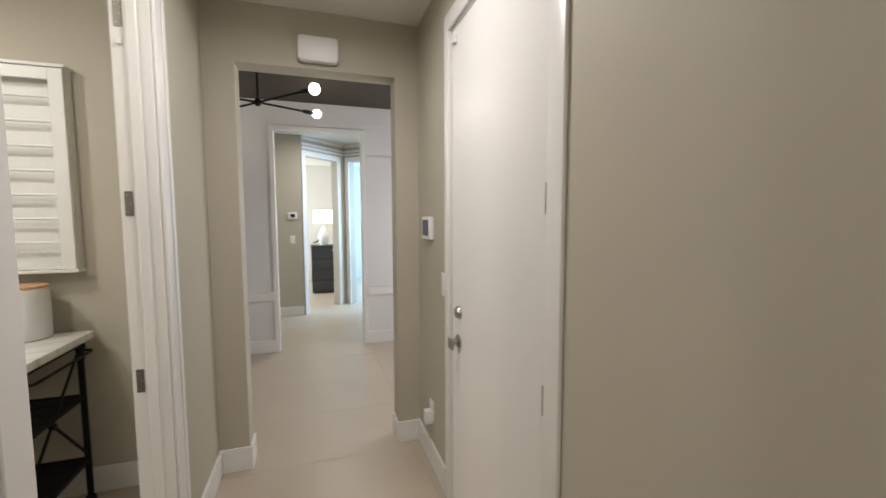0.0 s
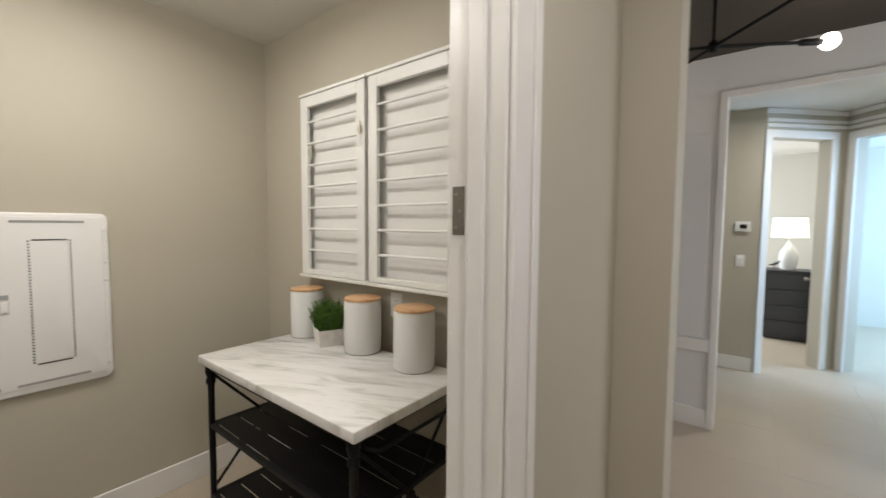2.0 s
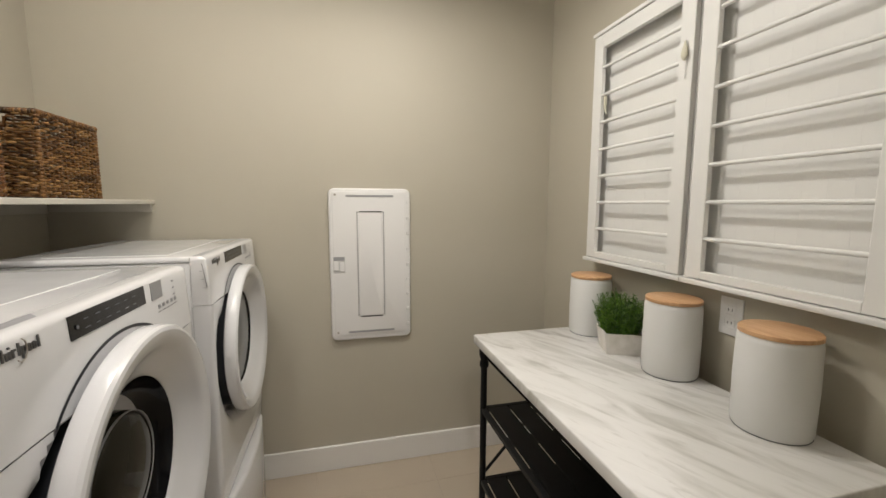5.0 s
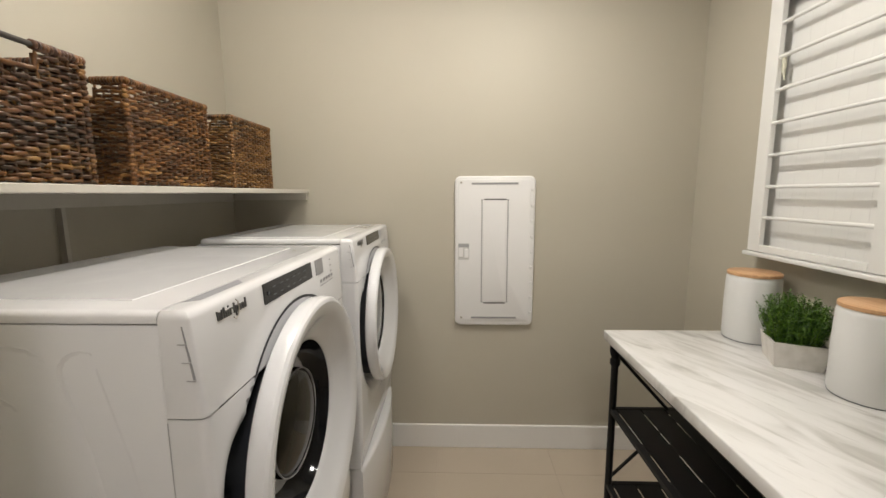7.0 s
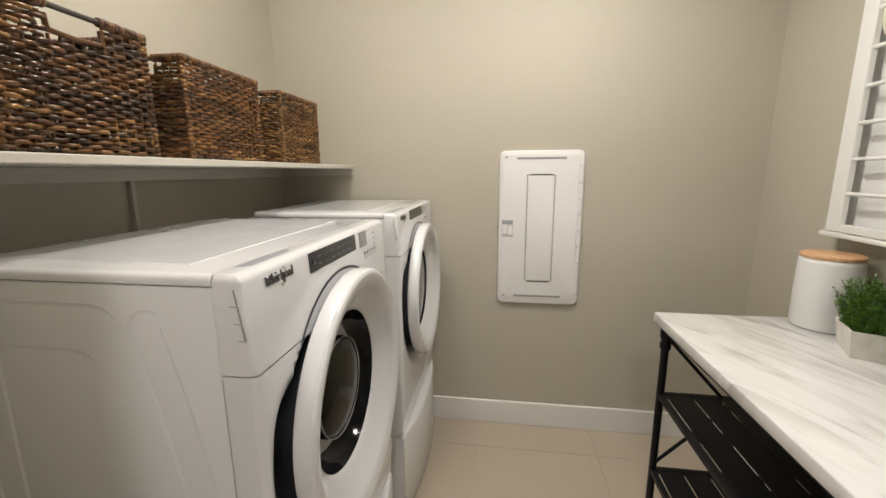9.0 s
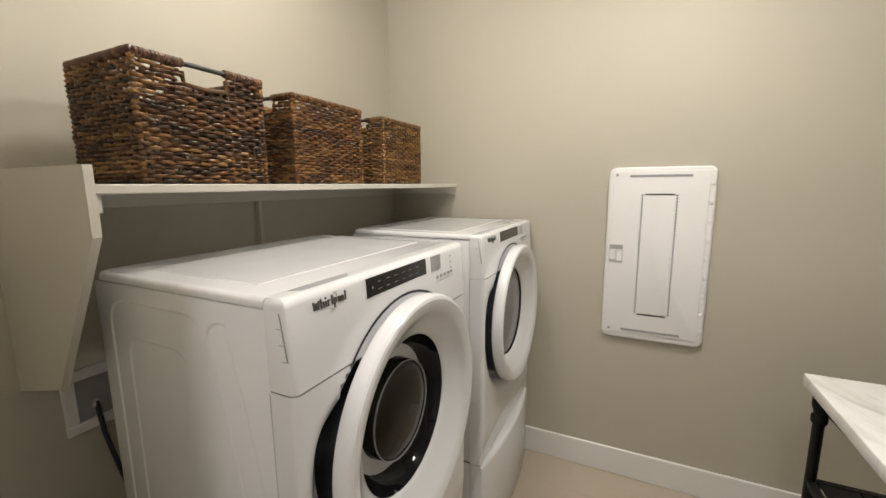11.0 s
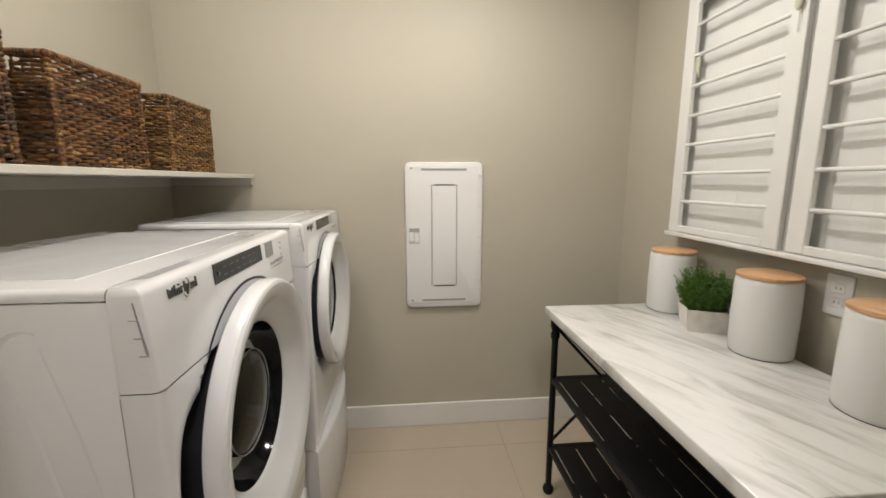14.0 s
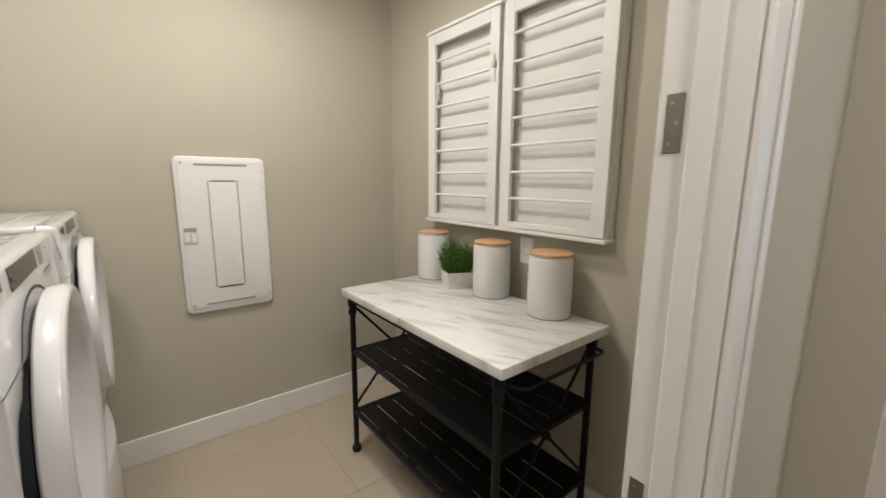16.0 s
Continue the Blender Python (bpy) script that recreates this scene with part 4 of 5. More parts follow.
# ---- laundry: breaker panel ----
def breaker_panel():
    y0, y1, z0, z1 = 4.091, 4.499, 0.711, 1.490
    r = empty("breaker_panel", (WX, (y0 + y1) / 2, z0), "white plastic breaker panel cover on the greige wall", "electrical panel")

    def plate(nm, a0, a1, b0, b1, xa, xb, rad, m, lab=""):
        V, out = [], []
        for cyc, czc, t0 in ((a1 - rad, b1 - rad, 0), (a0 + rad, b1 - rad, 90), (a0 + rad, b0 + rad, 180), (a1 - rad, b0 + rad, 270)):
            out += [(cyc + rad * math.cos(radians(t0 + k * 22.5)), czc + rad * math.sin(radians(t0 + k * 22.5))) for k in range(5)]
        bm = bmesh.new()
        a = [bm.verts.new((xb, y, z)) for y, z in out]
        b = [bm.verts.new((xa, y, z)) for y, z in out]
        top = bm.faces.new(a)
        n = len(out)
        for i in range(n):
            bm.faces.new((b[i], b[(i + 1) % n], a[(i + 1) % n], a[i]))
        bmesh.ops.bevel(bm, geom=list(top.edges), offset=min(0.009, abs(xb - xa) * 0.45), segments=3, affect="EDGES", profile=0.5)
        bmesh.ops.recalc_face_normals(bm, faces=bm.faces)
        return smooth(mesh_ob(nm, bm, m, r, lab), 40)

    plate("frame", y0, y1, z0, z1, WX, WX + 0.022, 0.030, M_PLASTIC)
    plate("cover", y0 + 0.018, y1 - 0.024, z0 + 0.028, z1 - 0.016, WX + 0.022, WX + 0.027, 0.010, M_PLASTIC)
    X = WX + 0.0272
    for z in (z0 + 0.044, z1 - 0.038):
        box("slot", X - 0.001, X + 0.0012, y0 + 0.085, y1 - 0.088, z - 0.005, z + 0.005, M_GREYPL, r)
    plate("inner_panel", 4.238, 4.352, 0.841, 1.366, WX + 0.027, WX + 0.0285, 0.008, M_PLASTIC)
    # dark bars on the cover paint the shade of the grooves
    for z in (0.834, 1.373):
        box("groove", X - 0.001, X + 0.001, 4.240, 4.352, z - 0.0030, z + 0.0030, M_SLOT_SHADE, r)
    # dark flat quads paint the shade of the punched holes
    V, F = [], []
    for y in (4.229, 4.361):
        z = 0.841
        while z < 1.366:
            o = len(V)
            V += [(X + 0.0008, y - 0.0035, z), (X + 0.0008, y + 0.0035, z), (X + 0.0008, y + 0.0035, z + 0.0056), (X + 0.0008, y - 0.0035, z + 0.0056)]
            F.append((o, o + 1, o + 2, o + 3))
            z += 0.0128
    tagged(pyd("perforation", V, F, M_SLOT_SHADE, r), "", "", "", "stuff")
    # no recess is cut: two flat darker plates carry its shade
    box("latch_recess", X - 0.001, X + 0.0006, 4.108, 4.165, 1.064, 1.148, M_LATCH_SHADE, r, label="white latch recess, its shade put into the colour")
    box("latch_slot_shade", X, X + 0.0010, 4.110, 4.163, 1.128, 1.147, M_GREYPL, r)
    box("latch", X, X + 0.007, 4.111, 4.133, 1.080, 1.126, M_PLASTIC, r, 0.002)
    box("latch", X, X + 0.007, 4.140, 4.162, 1.074, 1.120, M_PLASTIC, r, 0.002)
    for y, z in ((y0 + 0.033, z1 - 0.032), (y0 + 0.033, z0 + 0.044)):
        lathe("screw", [(0.006, 0.0), (0.005, 0.002), (0.0, 0.002)], (X, y, z), M_STEEL, r, "x", 14)
    for i in range(9):
        z = z0 + 0.07 + i * 0.08
        box("hinge_tab", WX + 0.018, WX + 0.0255, y1 - 0.022, y1 - 0.006, z - 0.008, z + 0.008, M_PLASTIC, r, 0.002)
    settle(r)


breaker_panel()


# ---- laundry: marble-topped table ----
def bar_between(nm, p, q, rad, m, parent, sides=8):
    return tube(nm, [p, q], rad, m, parent, sides)


def work_table():
    x0, x1, y0, y1, zt = -2.684, -1.626, 4.680, 5.246, 0.868
    r = empty("work_table", ((x0 + x1) / 2, (y0 + y1) / 2, 0), "black iron baker's table with a white marble top and two shelves", "table")
    box("tabletop", x0, x1, y0, y1, zt - 0.036, zt, M_MARBLE, r, 0.004, 3, "white marble top with grey veins")
    lx0, lx1, ly0, ly1 = x0 + 0.038, x1 - 0.045, y0 + 0.036, y1 - 0.036
    for x, y in itertools.product((lx0, lx1), (ly0, ly1)):
        leg = lathe("leg", [(0.010, 0.0), (0.021, 0.006), (0.025, 0.020), (0.021, 0.034), (0.013, 0.042), (0.0135, 0.10), (0.0135, 0.735), (0.019, 0.742), (0.019, 0.760), (0.0145, 0.768), (0.021, 0.790), (0.021, 0.812), (0.015, 0.832)], (x, y, 0), M_IRON, r, "z", 16)
    f = 0.010
    for y in (ly0, ly1):
        box("rail", lx0, lx1, y - f, y + f, 0.803, 0.830, M_IRON, r, 0.002)
    for x in (lx0, lx1):
        box("rail", x - f, x + f, ly0, ly1, 0.803, 0.830, M_IRON, r, 0.002)
        bar_between("brace", (x + 0.004, ly0, 0.790), (x + 0.004, ly1, 0.250), 0.0065, M_IRON, r)
        bar_between("brace", (x - 0.004, ly1, 0.790), (x - 0.004, ly0, 0.250), 0.0065, M_IRON, r)
        lathe("brace_boss", [(0.0, -0.012), (0.014, -0.010), (0.014, 0.010), (0.0, 0.012)], (x, (ly0 + ly1) / 2, 0.52), M_IRON, r, "x", 16)
    for z in (0.560, 0.236):
        fr = boxes("shelf", [(lx0, lx1, ly0 - 0.010, ly0 + 0.010, z - 0.020, z), (lx0, lx1, ly1 - 0.010, ly1 + 0.010, z - 0.020, z), (lx0 - 0.010, lx0 + 0.010, ly0 + 0.01, ly1 - 0.01, z - 0.020, z), (lx1 - 0.010, lx1 + 0.010, ly0 + 0.01, ly1 - 0.01, z - 0.020, z)], M_IRON, r, 0.001, "black metal shelf with thin slots")
        n, g = 5, 0.007
        wy = (ly1 - ly0 - 0.02 - (n + 1) * g) / n
        for i in range(n):
            a = ly0 + 0.01 + g + i * (wy + g)
            box("slat", lx0 + 0.01, lx1 - 0.01, a, a + wy, z - 0.006, z - 0.002, M_IRON, fr)
        k = 4
        for i in range(1, k):
            xx = lx0 + 0.01 + (lx1 - lx0 - 0.02) * i / k
            box("bridge", xx - 0.03, xx + 0.03, ly0 + 0.01, ly1 - 0.01, z - 0.009, z - 0.0062, M_IRON, fr)
    tube("towel_bar", [(lx1, ly0 + 0.03, 0.782), (lx1 + 0.052, ly0 + 0.045, 0.782), (lx1 + 0.058, ly0 + 0.06, 0.782), (lx1 + 0.058, ly1 - 0.03, 0.782), (lx1 + 0.052, ly1 - 0.012, 0.782), (lx1, ly1, 0.782)], 0.0065, M_IRON, r)
    settle(r)


work_table()
TZ = 0.868


def canister(cx, cy, label):
    r = empty("canister", (cx, cy, TZ), label, "canister", "canisters on the table")
    R = 0.083
    lathe("foot_ring", [(R - 0.009, 0.0), (R - 0.002, 0.0008), (R - 0.002, 0.0030), (R - 0.009, 0.0032)], (cx, cy, TZ), M_DIM, r, "z", 40, label="thin grey base ring")
    lathe("pot", [(R - 0.010, 0.0), (R - 0.003, 0.003), (R, 0.012), (R + 0.0015, 0.12), (R, 0.222), (R - 0.002, 0.234), (R - 0.005, 0.238), (R - 0.008, 0.236), (R - 0.009, 0.225), (0.0, 0.225)], (cx, cy, TZ), M_CERAMIC, r, "z", 56)
    lathe("lid", [(R - 0.012, 0.225), (R - 0.009, 0.238), (R - 0.001, 0.2385), (R - 0.001, 0.248), (R - 0.004, 0.2505), (0.0, 0.2505)], (cx, cy, TZ), M_LID, r, "z", 56, label="light brown wooden lid")
    settle(r)


for cx, cy in ((-2.606, 5.180), (-2.172, 5.183), (-1.840, 5.168)):
    canister(cx, cy, "white ceramic canister with a wooden lid on the marble table")


def potted_plant(cx, cy):
    r = empty("potted_plant", (cx, cy, TZ), "small bushy green herb in a square whitewashed planter on the table", "plant")
    h = 0.080

    def ring(rad, z):
        return [(cx + rad * math.cos(k * math.pi / 2 - 1.187), cy + rad * math.sin(k * math.pi / 2 - 1.187), TZ + z) for k in range(4)]

    V = ring(0.083, 0.0) + ring(0.098, h) + ring(0.090, h) + ring(0.080, 0.020)
    F = [(3, 2, 1, 0)] + [(q + k, q + (k + 1) % 4, q + 4 + (k + 1) % 4, q + 4 + k) for q in (0, 4, 8) for k in range(4)] + [(12, 13, 14, 15)]
    pyd("planter", V, F, M_PLANTER, r, "whitewashed square tapered planter")
    pyd("soil", ring(0.086, 0.064), [(0, 1, 2, 3)], M_SOIL, r)
    rnd = random.Random(11)
    SV, SF, LV, LF = [], [], [], []
    for i in range(520):
        t, s = rnd.uniform(0, 2 * math.pi), math.sqrt(rnd.random()) * 0.060
        lean = rnd.uniform(0.2, 1.0) * (0.25 + s / 0.068) * 0.34
        hgt = rnd.uniform(0.085, 0.155) * (1.12 - 0.30 * (s / 0.068) ** 2)
        p0 = Vector((cx + s * math.cos(t), cy + s * math.sin(t), TZ + 0.055))
        d = Vector((math.cos(t) * lean + rnd.uniform(-.15, .15), math.sin(t) * lean + rnd.uniform(-.15, .15), 1)).normalized()
        pts = [p0, p0 + d * hgt * 0.5 + Vector((0, 0, 0.002)), p0 + d * hgt]
        v, f = tube_data(pts, [0.0010, 0.0009, 0.0005], 3)
        o = len(SV)
        SV.extend(v)
        SF.extend(tuple(k + o for k in g) for g in f)
        for k in range(16):
            q = p0 + d * hgt * (0.2 + 0.8 * k / 15)
            ta = rnd.uniform(0, 2 * math.pi)
            ld = Vector((math.cos(ta), math.sin(ta), rnd.uniform(0.1, 1.0))).normalized()
            sd = ld.cross(Vector((rnd.uniform(-1, 1), rnd.uniform(-1, 1), 1))).normalized()
            ln, wd = rnd.uniform(0.008, 0.015), rnd.uniform(0.0017, 0.0030)
            o = len(LV)
            LV.extend([q, q + ld * ln * 0.5 + sd * wd, q + ld * ln, q + ld * ln * 0.5 - sd * wd])
            LF.append((o, o + 1, o + 2, o + 3))
    tagged(pyd("stalk", SV, SF, M_LEAF, r), "", "", "", "stuff")
    tagged(pyd("foliage", LV, LF, M_LEAF, r, "fine narrow green leaves"), "", "", "", "stuff")
    settle(r)


potted_plant(-2.385, 5.158)


# ---- laundry: drying racks ----
def drying_rack(x0, x1, label, latch):
    z0, z1, fy = 1.178, 2.126, 5.236
    r = empty("drying_rack", ((x0 + x1) / 2, NY, z0), label, "drying rack", "wall drying racks")
    box("back", x0 + 0.012, x1 - 0.012, NY - 0.008, NY, z0, z1, M_RACK, r)
    n = 9
    w = (x1 - x0 - 0.03) / n
    for i in range(n):
        box("beadboard", x0 + 0.015 + i * w + 0.0, x0 + 0.015 + (i + 1) * w, NY - 0.013, NY - 0.008, z0 + 0.01, z1 - 0.01, M_RACK, r, 0.00025)
    box("side", x0, x0 + 0.014, fy + 0.022, NY, z0, z1, M_RACK, r, 0.001)
    box("side", x1 - 0.014, x1, fy + 0.022, NY, z0, z1, M_RACK, r, 0.001)
    box("top", x0 - 0.006, x1 + 0.006, fy - 0.004, NY, z1, z1 + 0.016, M_RACK, r, 0.003, 2)
    box("sill", x0 - 0.008, x1 + 0.008, fy - 0.010, NY, z0 - 0.016, z0, M_RACK, r, 0.003, 2)
    ix0, ix1, iz0, iz1 = x0 + 0.061, x1 - 0.061, z0 + 0.028, z1 - 0.058
    g = new("rack_frame")
    g.parent = r
    box("stile", x0 + 0.004, ix0, fy, fy + 0.020, z0 + 0.003, z1 - 0.003, M_RACK, g, 0.002)
    box("stile", ix1, x1 - 0.004, fy, fy + 0.020, z0 + 0.003, z1 - 0.003, M_RACK, g, 0.002)
    box("rail", ix0, ix1, fy, fy + 0.020, z0 + 0.003, iz0, M_RACK, g, 0.002)
    box("rail", ix0, ix1, fy, fy + 0.020, iz1, z1 - 0.003, M_RACK, g, 0.002)
    for i in range(7):
        z = 1.308 + i * 0.1137
        tube("rod", [(ix0 - 0.004, fy + 0.010, z), (ix1 + 0.004, fy + 0.010, z)], 0.0067, M_RACK, g, 12)
    if latch:
        x = x1 - 0.028
        tube("latch_cord", [(x, fy - 0.006, 1.935), (x + 0.004, fy - 0.008, 1.88), (x + 0.002, fy - 0.006, 1.815)], 0.0018, M_RACK, g, 8, label="white latch with a short cord")
        lathe("latch", [(0.0, -0.034), (0.006, -0.030), (0.0125, -0.018), (0.0115, -0.004), (0.006, 0.012), (0.0035, 0.024), (0.0, 0.030)], (x, fy - 0.010, 1.905), M_CLOTH, g, "z", 16, label="cream cloth latch pull", squash=0.6)
        tube("tie", [(ix0 + 0.004, fy + 0.018, 1.885), (ix0 + 0.013, fy + 0.014, 1.860), (ix0 + 0.011, fy + 0.016, 1.825), (ix0 + 0.016, fy + 0.018, 1.795)], [0.003, 0.0075, 0.006, 0.002], M_CLOTH, g, 10, label="cream cloth tie")
    settle(r)


drying_rack(-2.738, -2.212, "white wooden wall drying rack with rods and beadboard, folded shut", True)
drying_rack(-2.194, -1.668, "white wooden wall drying rack with rods beside the doorway, folded shut", False)


# ---- wall plates ----
def outlet_ns(x, z, label):
    r = empty("wall_outlet", (x, NY, z), label, "outlet")
    box("plate", x - 0.036, x + 0.036, NY - 0.006, NY, z - 0.058, z + 0.058, M_PLASTIC, r, 0.002, 2)
    for dz in (-0.020, 0.020):
        box("socket", x - 0.017, x + 0.017, NY - 0.008, NY - 0.005, z + dz - 0.014, z + dz + 0.014, M_PLASTIC, r, 0.003)
        # pin slots are thin dark bars, their inner shade as colour
        for dx in (-0.006, 0.006):
            box("slot", x + dx - 0.001, x + dx + 0.001, NY - 0.0085, NY - 0.0078, z + dz - 0.003, z + dz + 0.005, M_SLOT_SHADE, r)
    settle(r)


outlet_ns(-2.068, 1.076, "white duplex outlet above the marble table")


def outlet_box():
    x0, x1, z0, z1 = -1.885, -1.655, 0.788, 0.957
    r = empty("washer_outlet_box", ((x0 + x1) / 2, SY, z0), "white recessed washer outlet box with valves beside the machine", "outlet box")
    t = 0.028
    boxes("frame", [(x0, x1, SY, SY + 0.012, z0, z0 + t), (x0, x1, SY, SY + 0.012, z1 - t, z1), (x0, x0 + t, SY, SY + 0.012, z0 + t, z1 - t), (x1 - t, x1, SY, SY + 0.012, z0 + t, z1 - t)], M_PLASTIC, r, 0.002)
    # flat grey plate holds the shade of the box interior
    box("recess_shade", x0 + t, x1 - t, SY, SY + 0.003, z0 + t, z1 - t, M_GREYPL, r)
    for dx in (0.055, 0.11):
        lathe("valve", [(0.011, 0.0), (0.011, 0.010), (0.006, 0.014), (0.0, 0.014)], (x1 - dx - 0.012, SY + 0.003, (z0 + z1) / 2 - 0.02), M_STEEL, r, "y", 14)
    tube("hose", [(x1 - 0.067, SY + 0.012, 0.86), (x1 - 0.070, SY + 0.022, 0.77), (x1 - 0.10, SY + 0.024, 0.60), (x1 - 0.16, SY + 0.024, 0.40)], 0.006, M_GASKET, r)
    settle(r)


outlet_box()


def alarm_panel():
    y0, y1, z0, z1 = 4.922, 5.085, 1.300, 1.427
    r = empty("alarm_keypad", (HE, (y0 + y1) / 2, z0), "white alarm keypad with a blue screen on the hall wall", "alarm keypad")
    box("housing", HE - 0.028, HE, y0, y1, z0, z1, M_PLASTIC, r, 0.006, 3)
    box("screen", HE - 0.0292, HE - 0.0275, y0 + 0.026, y1 - 0.020, z0 + 0.022, z1 - 0.018, M_SCREEN, r, label="blue lit screen")
    settle(r)


def switch(x, y, z, nrm, name, label, cat, two=False):
    """nrm: 'x' faces west, 'y' faces south."""
    r = empty(name, (x, y, z), label, cat)
    w = 0.036 if not two else 0.058
    if nrm == "x":
        box("plate", x - 0.006, x, y - w, y + w, z - 0.058, z + 0.058, M_PLASTIC, r, 0.002, 2)
        for dy in ((0,) if not two else (-0.023, 0.023)):
            box("rocker", x - 0.009, x - 0.005, y + dy - 0.016, y + dy + 0.016, z - 0.033, z + 0.033, M_PLASTIC, r, 0.002)
    else:
        box("plate", x - w, x + w, y - 0.006, y, z - 0.058, z + 0.058, M_PLASTIC, r, 0.002, 2)
        box("rocker", x - 0.016, x + 0.016, y - 0.009, y - 0.005, z - 0.033, z + 0.033, M_PLASTIC, r, 0.002)
    settle(r)


alarm_panel()
switch(HE, 4.745, 1.085, "x", "light_switch", "white rocker light switch beside the entry door", "switch")
switch(-0.872, 8.98, 1.112, "y", "light_switch", "white rocker light switch on the vestibule wall", "switch")


def hall_outlet():
    r = empty("wall_outlet", (HE, 4.98, 0.32), "white outlet with a plugged-in white adapter near the baseboard", "outlet")
    box("plate", HE - 0.006, HE, 4.945, 5.017, 0.262, 0.378, M_PLASTIC, r, 0.002, 2)
    box("adapter", HE - 0.046, HE - 0.006, 4.955, 5.005, 0.250, 0.325, M_PLASTIC, r, 0.005, 2, "white plug-in adapter")
    settle(r)


hall_outlet()


def chime():
    x0, x1, z0, z1 = -0.628, -0.412, 2.276, 2.412
    r = empty("door_chime", ((x0 + x1) / 2, EY, z0), "white rounded door chime above the hall opening", "door chime")
    box("back_plate", x0 + 0.008, x1 - 0.008, EY - 0.012, EY, z0 - 0.004, z1 - 0.006, M_GREYPL, r, 0.003)
    bm = bmesh.new()
    add_box(bm, x0, x1, EY - 0.046, EY - 0.010, z0, z1)
    bmesh.ops.bevel(bm, geom=[e for e in bm.edges if abs(e.verts[0].co.y - e.verts[1].co.y) > 0.01], offset=0.022, segments=5, affect="EDGES", profile=0.5)
    bmesh.ops.bevel(bm, geom=[e for e in bm.edges if all(v.co.y < EY - 0.045 for v in e.verts)], offset=0.009, segments=3, affect="EDGES", profile=0.5)
    smooth(mesh_ob("cover", bm, M_PLASTIC, r))
    settle(r)


chime()


def thermostat():
    x0, x1, z0, z1 = -0.925, -0.800, 1.405, 1.505
    r = empty("thermostat", ((x0 + x1) / 2, 8.98, z0), "white wall thermostat with a small dark screen", "thermostat")
    box("housing", x0, x1, 8.955, 8.98, z0, z1, M_PLASTIC, r, 0.005, 2)
    box("screen", x0 + 0.038, x1 - 0.030, 8.953, 8.956, z0 + 0.030, z1 - 0.028, M_BLACKGL, r)
    settle(r)


thermostat()


# ---- dining room: chandelier ----
def chandelier():
    hx, hy, hz = -0.970, 6.420, 2.345
    r = empty("chandelier", (hx, hy, 2.62), "black branching ceiling light with lit globe bulbs", "ceiling light")
    lathe("canopy", [(0.0, 0.0), (0.060, 0.0), (0.060, -0.014), (0.02, -0.024), (0.008, -0.03)], (hx, hy, 2.62), M_IRON, r, "z", 32, (False, False))
    tube("stem", [(hx, hy, 2.61), (hx, hy, hz)], 0.008, M_IRON, r)
    lathe("hub", [(0.0, -0.030), (0.018, -0.026), (0.024, -0.01), (0.024, 0.014), (0.016, 0.028), (0.0, 0.03)], (hx, hy, hz), M_IRON, r, "z", 24)
    for x, y, z in ((-0.539, 5.933, 2.342), (-0.519, 6.728, 2.362), (-1.55, 6.18, 2.345), (-1.38, 6.92, 2.352)):
        a, b = Vector((hx, hy, hz)), Vector((x, y, z))
        d = (b - a).normalized()
        tube("arm", [a, b - d * 0.12], 0.0085, M_IRON, r, 12)
        tube("socket", [b - d * 0.14, b - d * 0.13, b - d * 0.034, b - d * 0.03], [0.012, 0.017, 0.017, 0.015], M_IRON, r, 16)
        v, f = lathe_data([(0.0, -0.040), (0.016, -0.037), (0.030, -0.025), (0.037, -0.010), (0.038, 0.004), (0.032, 0.022), (0.02, 0.034), (0.0, 0.038)], tuple(b), "z", 20)
        pyd("bulb", v, f, M_BULB, r, "lit round globe bulb", 60)
    settle(r)


chandelier()


# ---- bedroom seen through the far doorway ----
def dresser():
    x0, x1, y0, y1, h = -0.640, -0.180, 10.66, 11.10, 0.90
    r = empty("dresser", ((x0 + x1) / 2, (y0 + y1) / 2, 0), "charcoal wooden chest of drawers in the bright bedroom", "dresser")
    box("body", x0, x1, y0, y1, 0.03, h - 0.02, M_DRESSER, r, 0.003)
    box("plinth", x0 + 0.02, x1 - 0.02, y0 + 0.03, y1 - 0.02, 0, 0.03, M_DRESSER, r)
    box("top", x0 - 0.008, x1 + 0.008, y0 - 0.012, y1, h - 0.02, h, M_DRESSER, r, 0.003)
    for i in range(4):
        z = 0.06 + i * 0.20
        box("drawer", x0 + 0.012, x1 - 0.012, y0 - 0.014, y0, z, z + 0.185, M_DRESSER, r, 0.003)
    settle(r)


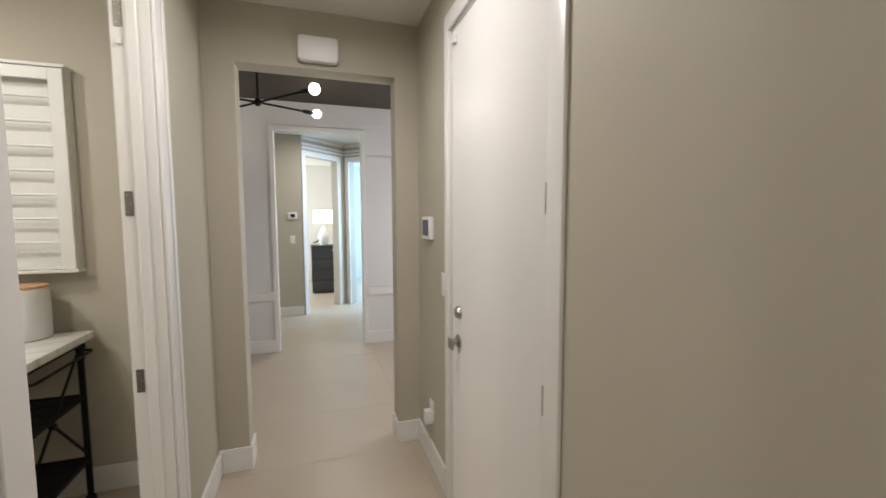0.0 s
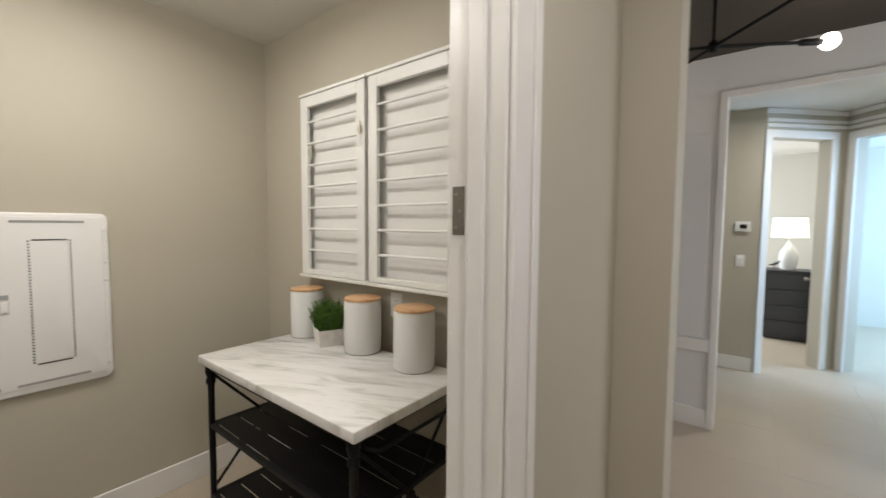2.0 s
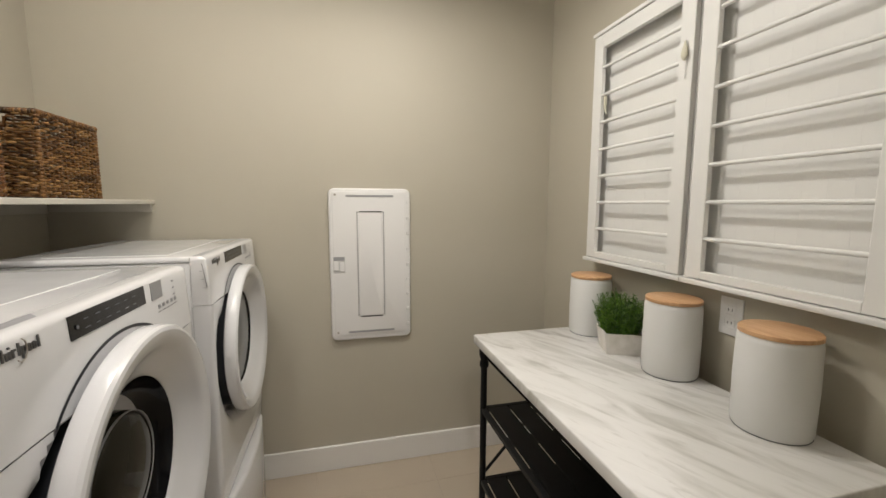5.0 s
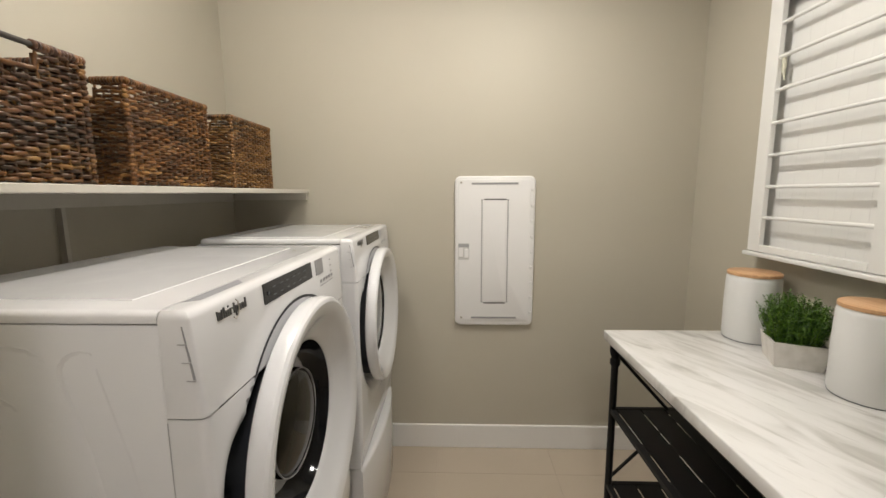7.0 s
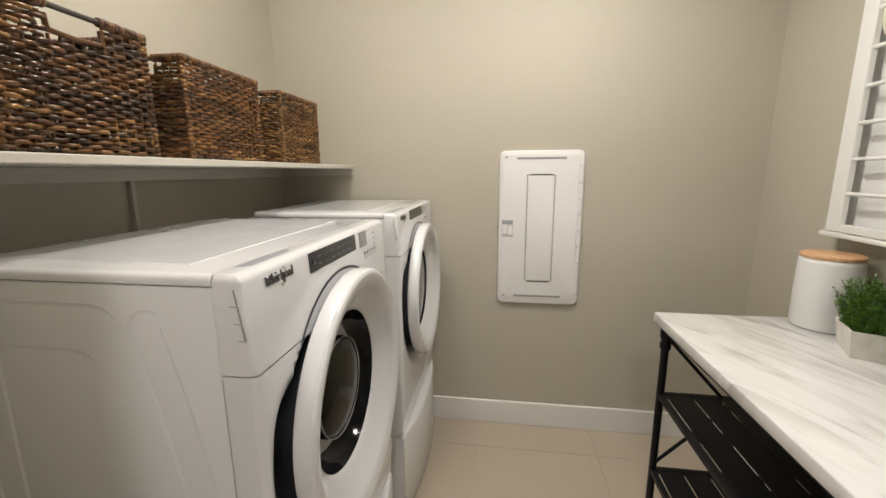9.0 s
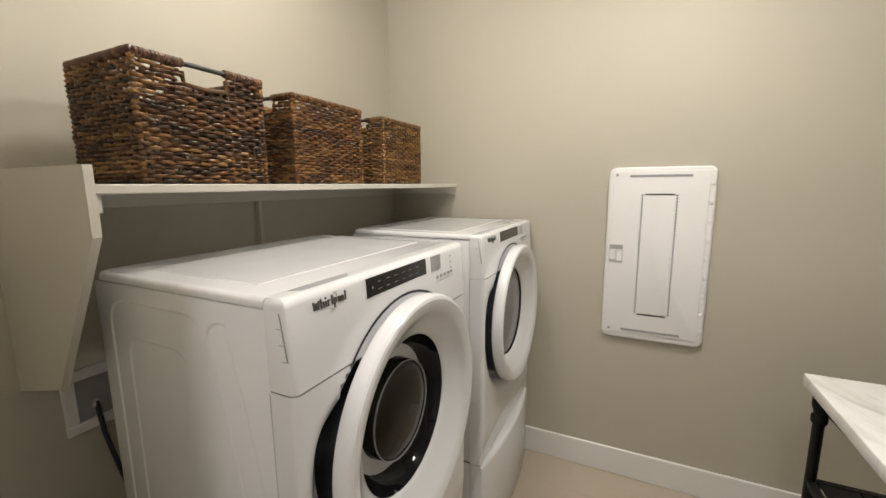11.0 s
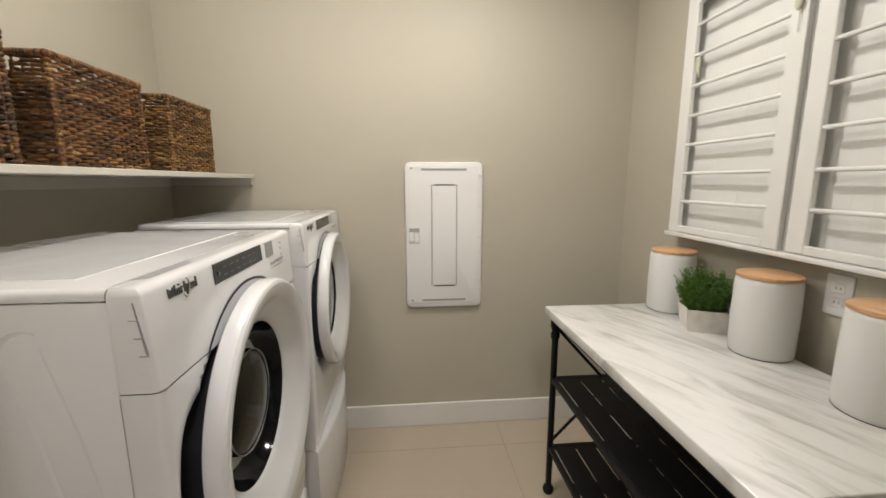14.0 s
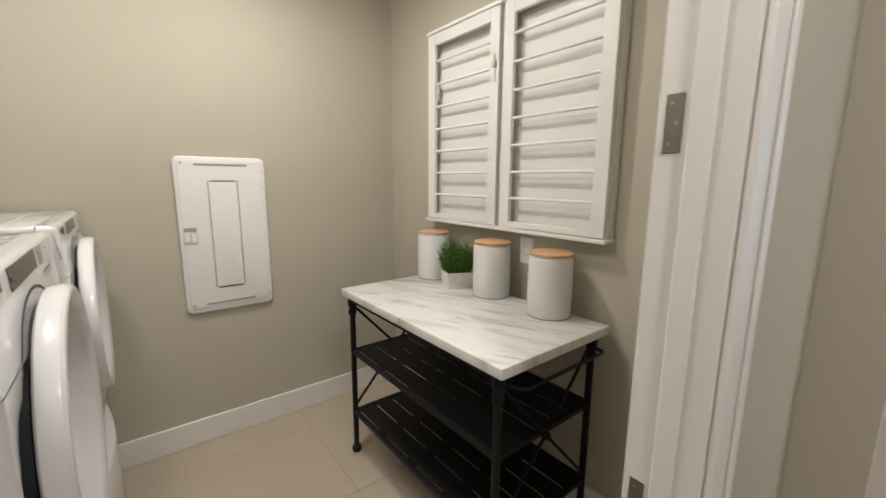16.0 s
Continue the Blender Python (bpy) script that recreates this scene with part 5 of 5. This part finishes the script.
def table_lamp():
    c = (-0.405, 10.86, 0.90)
    r = empty("table_lamp", c, "white ceramic table lamp with a lit drum shade on the dresser", "lamp")
    lathe("base", [(0.07, 0.0), (0.075, 0.012), (0.085, 0.06), (0.10, 0.14), (0.09, 0.22), (0.05, 0.29), (0.022, 0.34), (0.014, 0.36)], c, M_CERAMIC, r, "z", 32)
    tube("stem", [(c[0], c[1], 1.25), (c[0], c[1], 1.50)], 0.006, M_STEEL, r)
    lathe("shade", [(0.185, 0.42), (0.170, 0.67), (0.167, 0.67), (0.182, 0.42), (0.185, 0.42)], c, M_SHADE, r, "z", 40, (False, False), "lit off-white drum shade")
    settle(r)


def figurine():
    c = (-0.545, 10.76, 0.90)
    r = empty("desk_ornament", c, "small dark bird-shaped ornament on the dresser", "ornament")
    v, f = tube_data([(c[0] - 0.06, c[1], 0.955), (c[0] - 0.02, c[1], 0.960), (c[0] + 0.03, c[1], 0.985), (c[0] + 0.06, c[1], 1.02)], [0.004, 0.014, 0.018, 0.004], 10)
    pyd("body", v, f, M_DRESSER, r, "", 60)
    lathe("stand", [(0.03, 0.0), (0.028, 0.006), (0.005, 0.012), (0.004, 0.07)], c, M_DRESSER, r, "z", 20)
    settle(r)


dresser()
table_lamp()
figurine()

# ---- floor tiles ----
def floor_tiles():
    rnd = random.Random(2)
    g = 0.0005
    S = 0.600
    bm = bmesh.new()
    add_box(bm, -S / 2 + g, S / 2 - g, -S / 2 + g, S / 2 - g, -0.006, 0.0)
    top = [e for e in bm.edges if all(v.co.z > -0.001 for v in e.verts)]
    bmesh.ops.bevel(bm, geom=top, offset=0.0003, segments=1, affect="EDGES")
    me = bpy.data.meshes.new("floor_tile")
    bm.to_mesh(me)
    bm.free()
    me.materials.append(M_TILE)
    for i in range(-5, 3):
        for j in range(-8, 7):
            x, y = -0.595 + (i + 0.5) * S, 5.80 + (j + 0.5) * S
            if x < -3.6 or x > 1.9 or y > 9.4 or y < 1.0 or (y < 5.2 and x > 0.4):
                continue
            if x < -2.6 and y > 5.6:
                continue
            t = new("tile", me)
            t.location = (x, y, rnd.uniform(-0.0003, 0.0))
            t.parent = floor


floor_tiles()
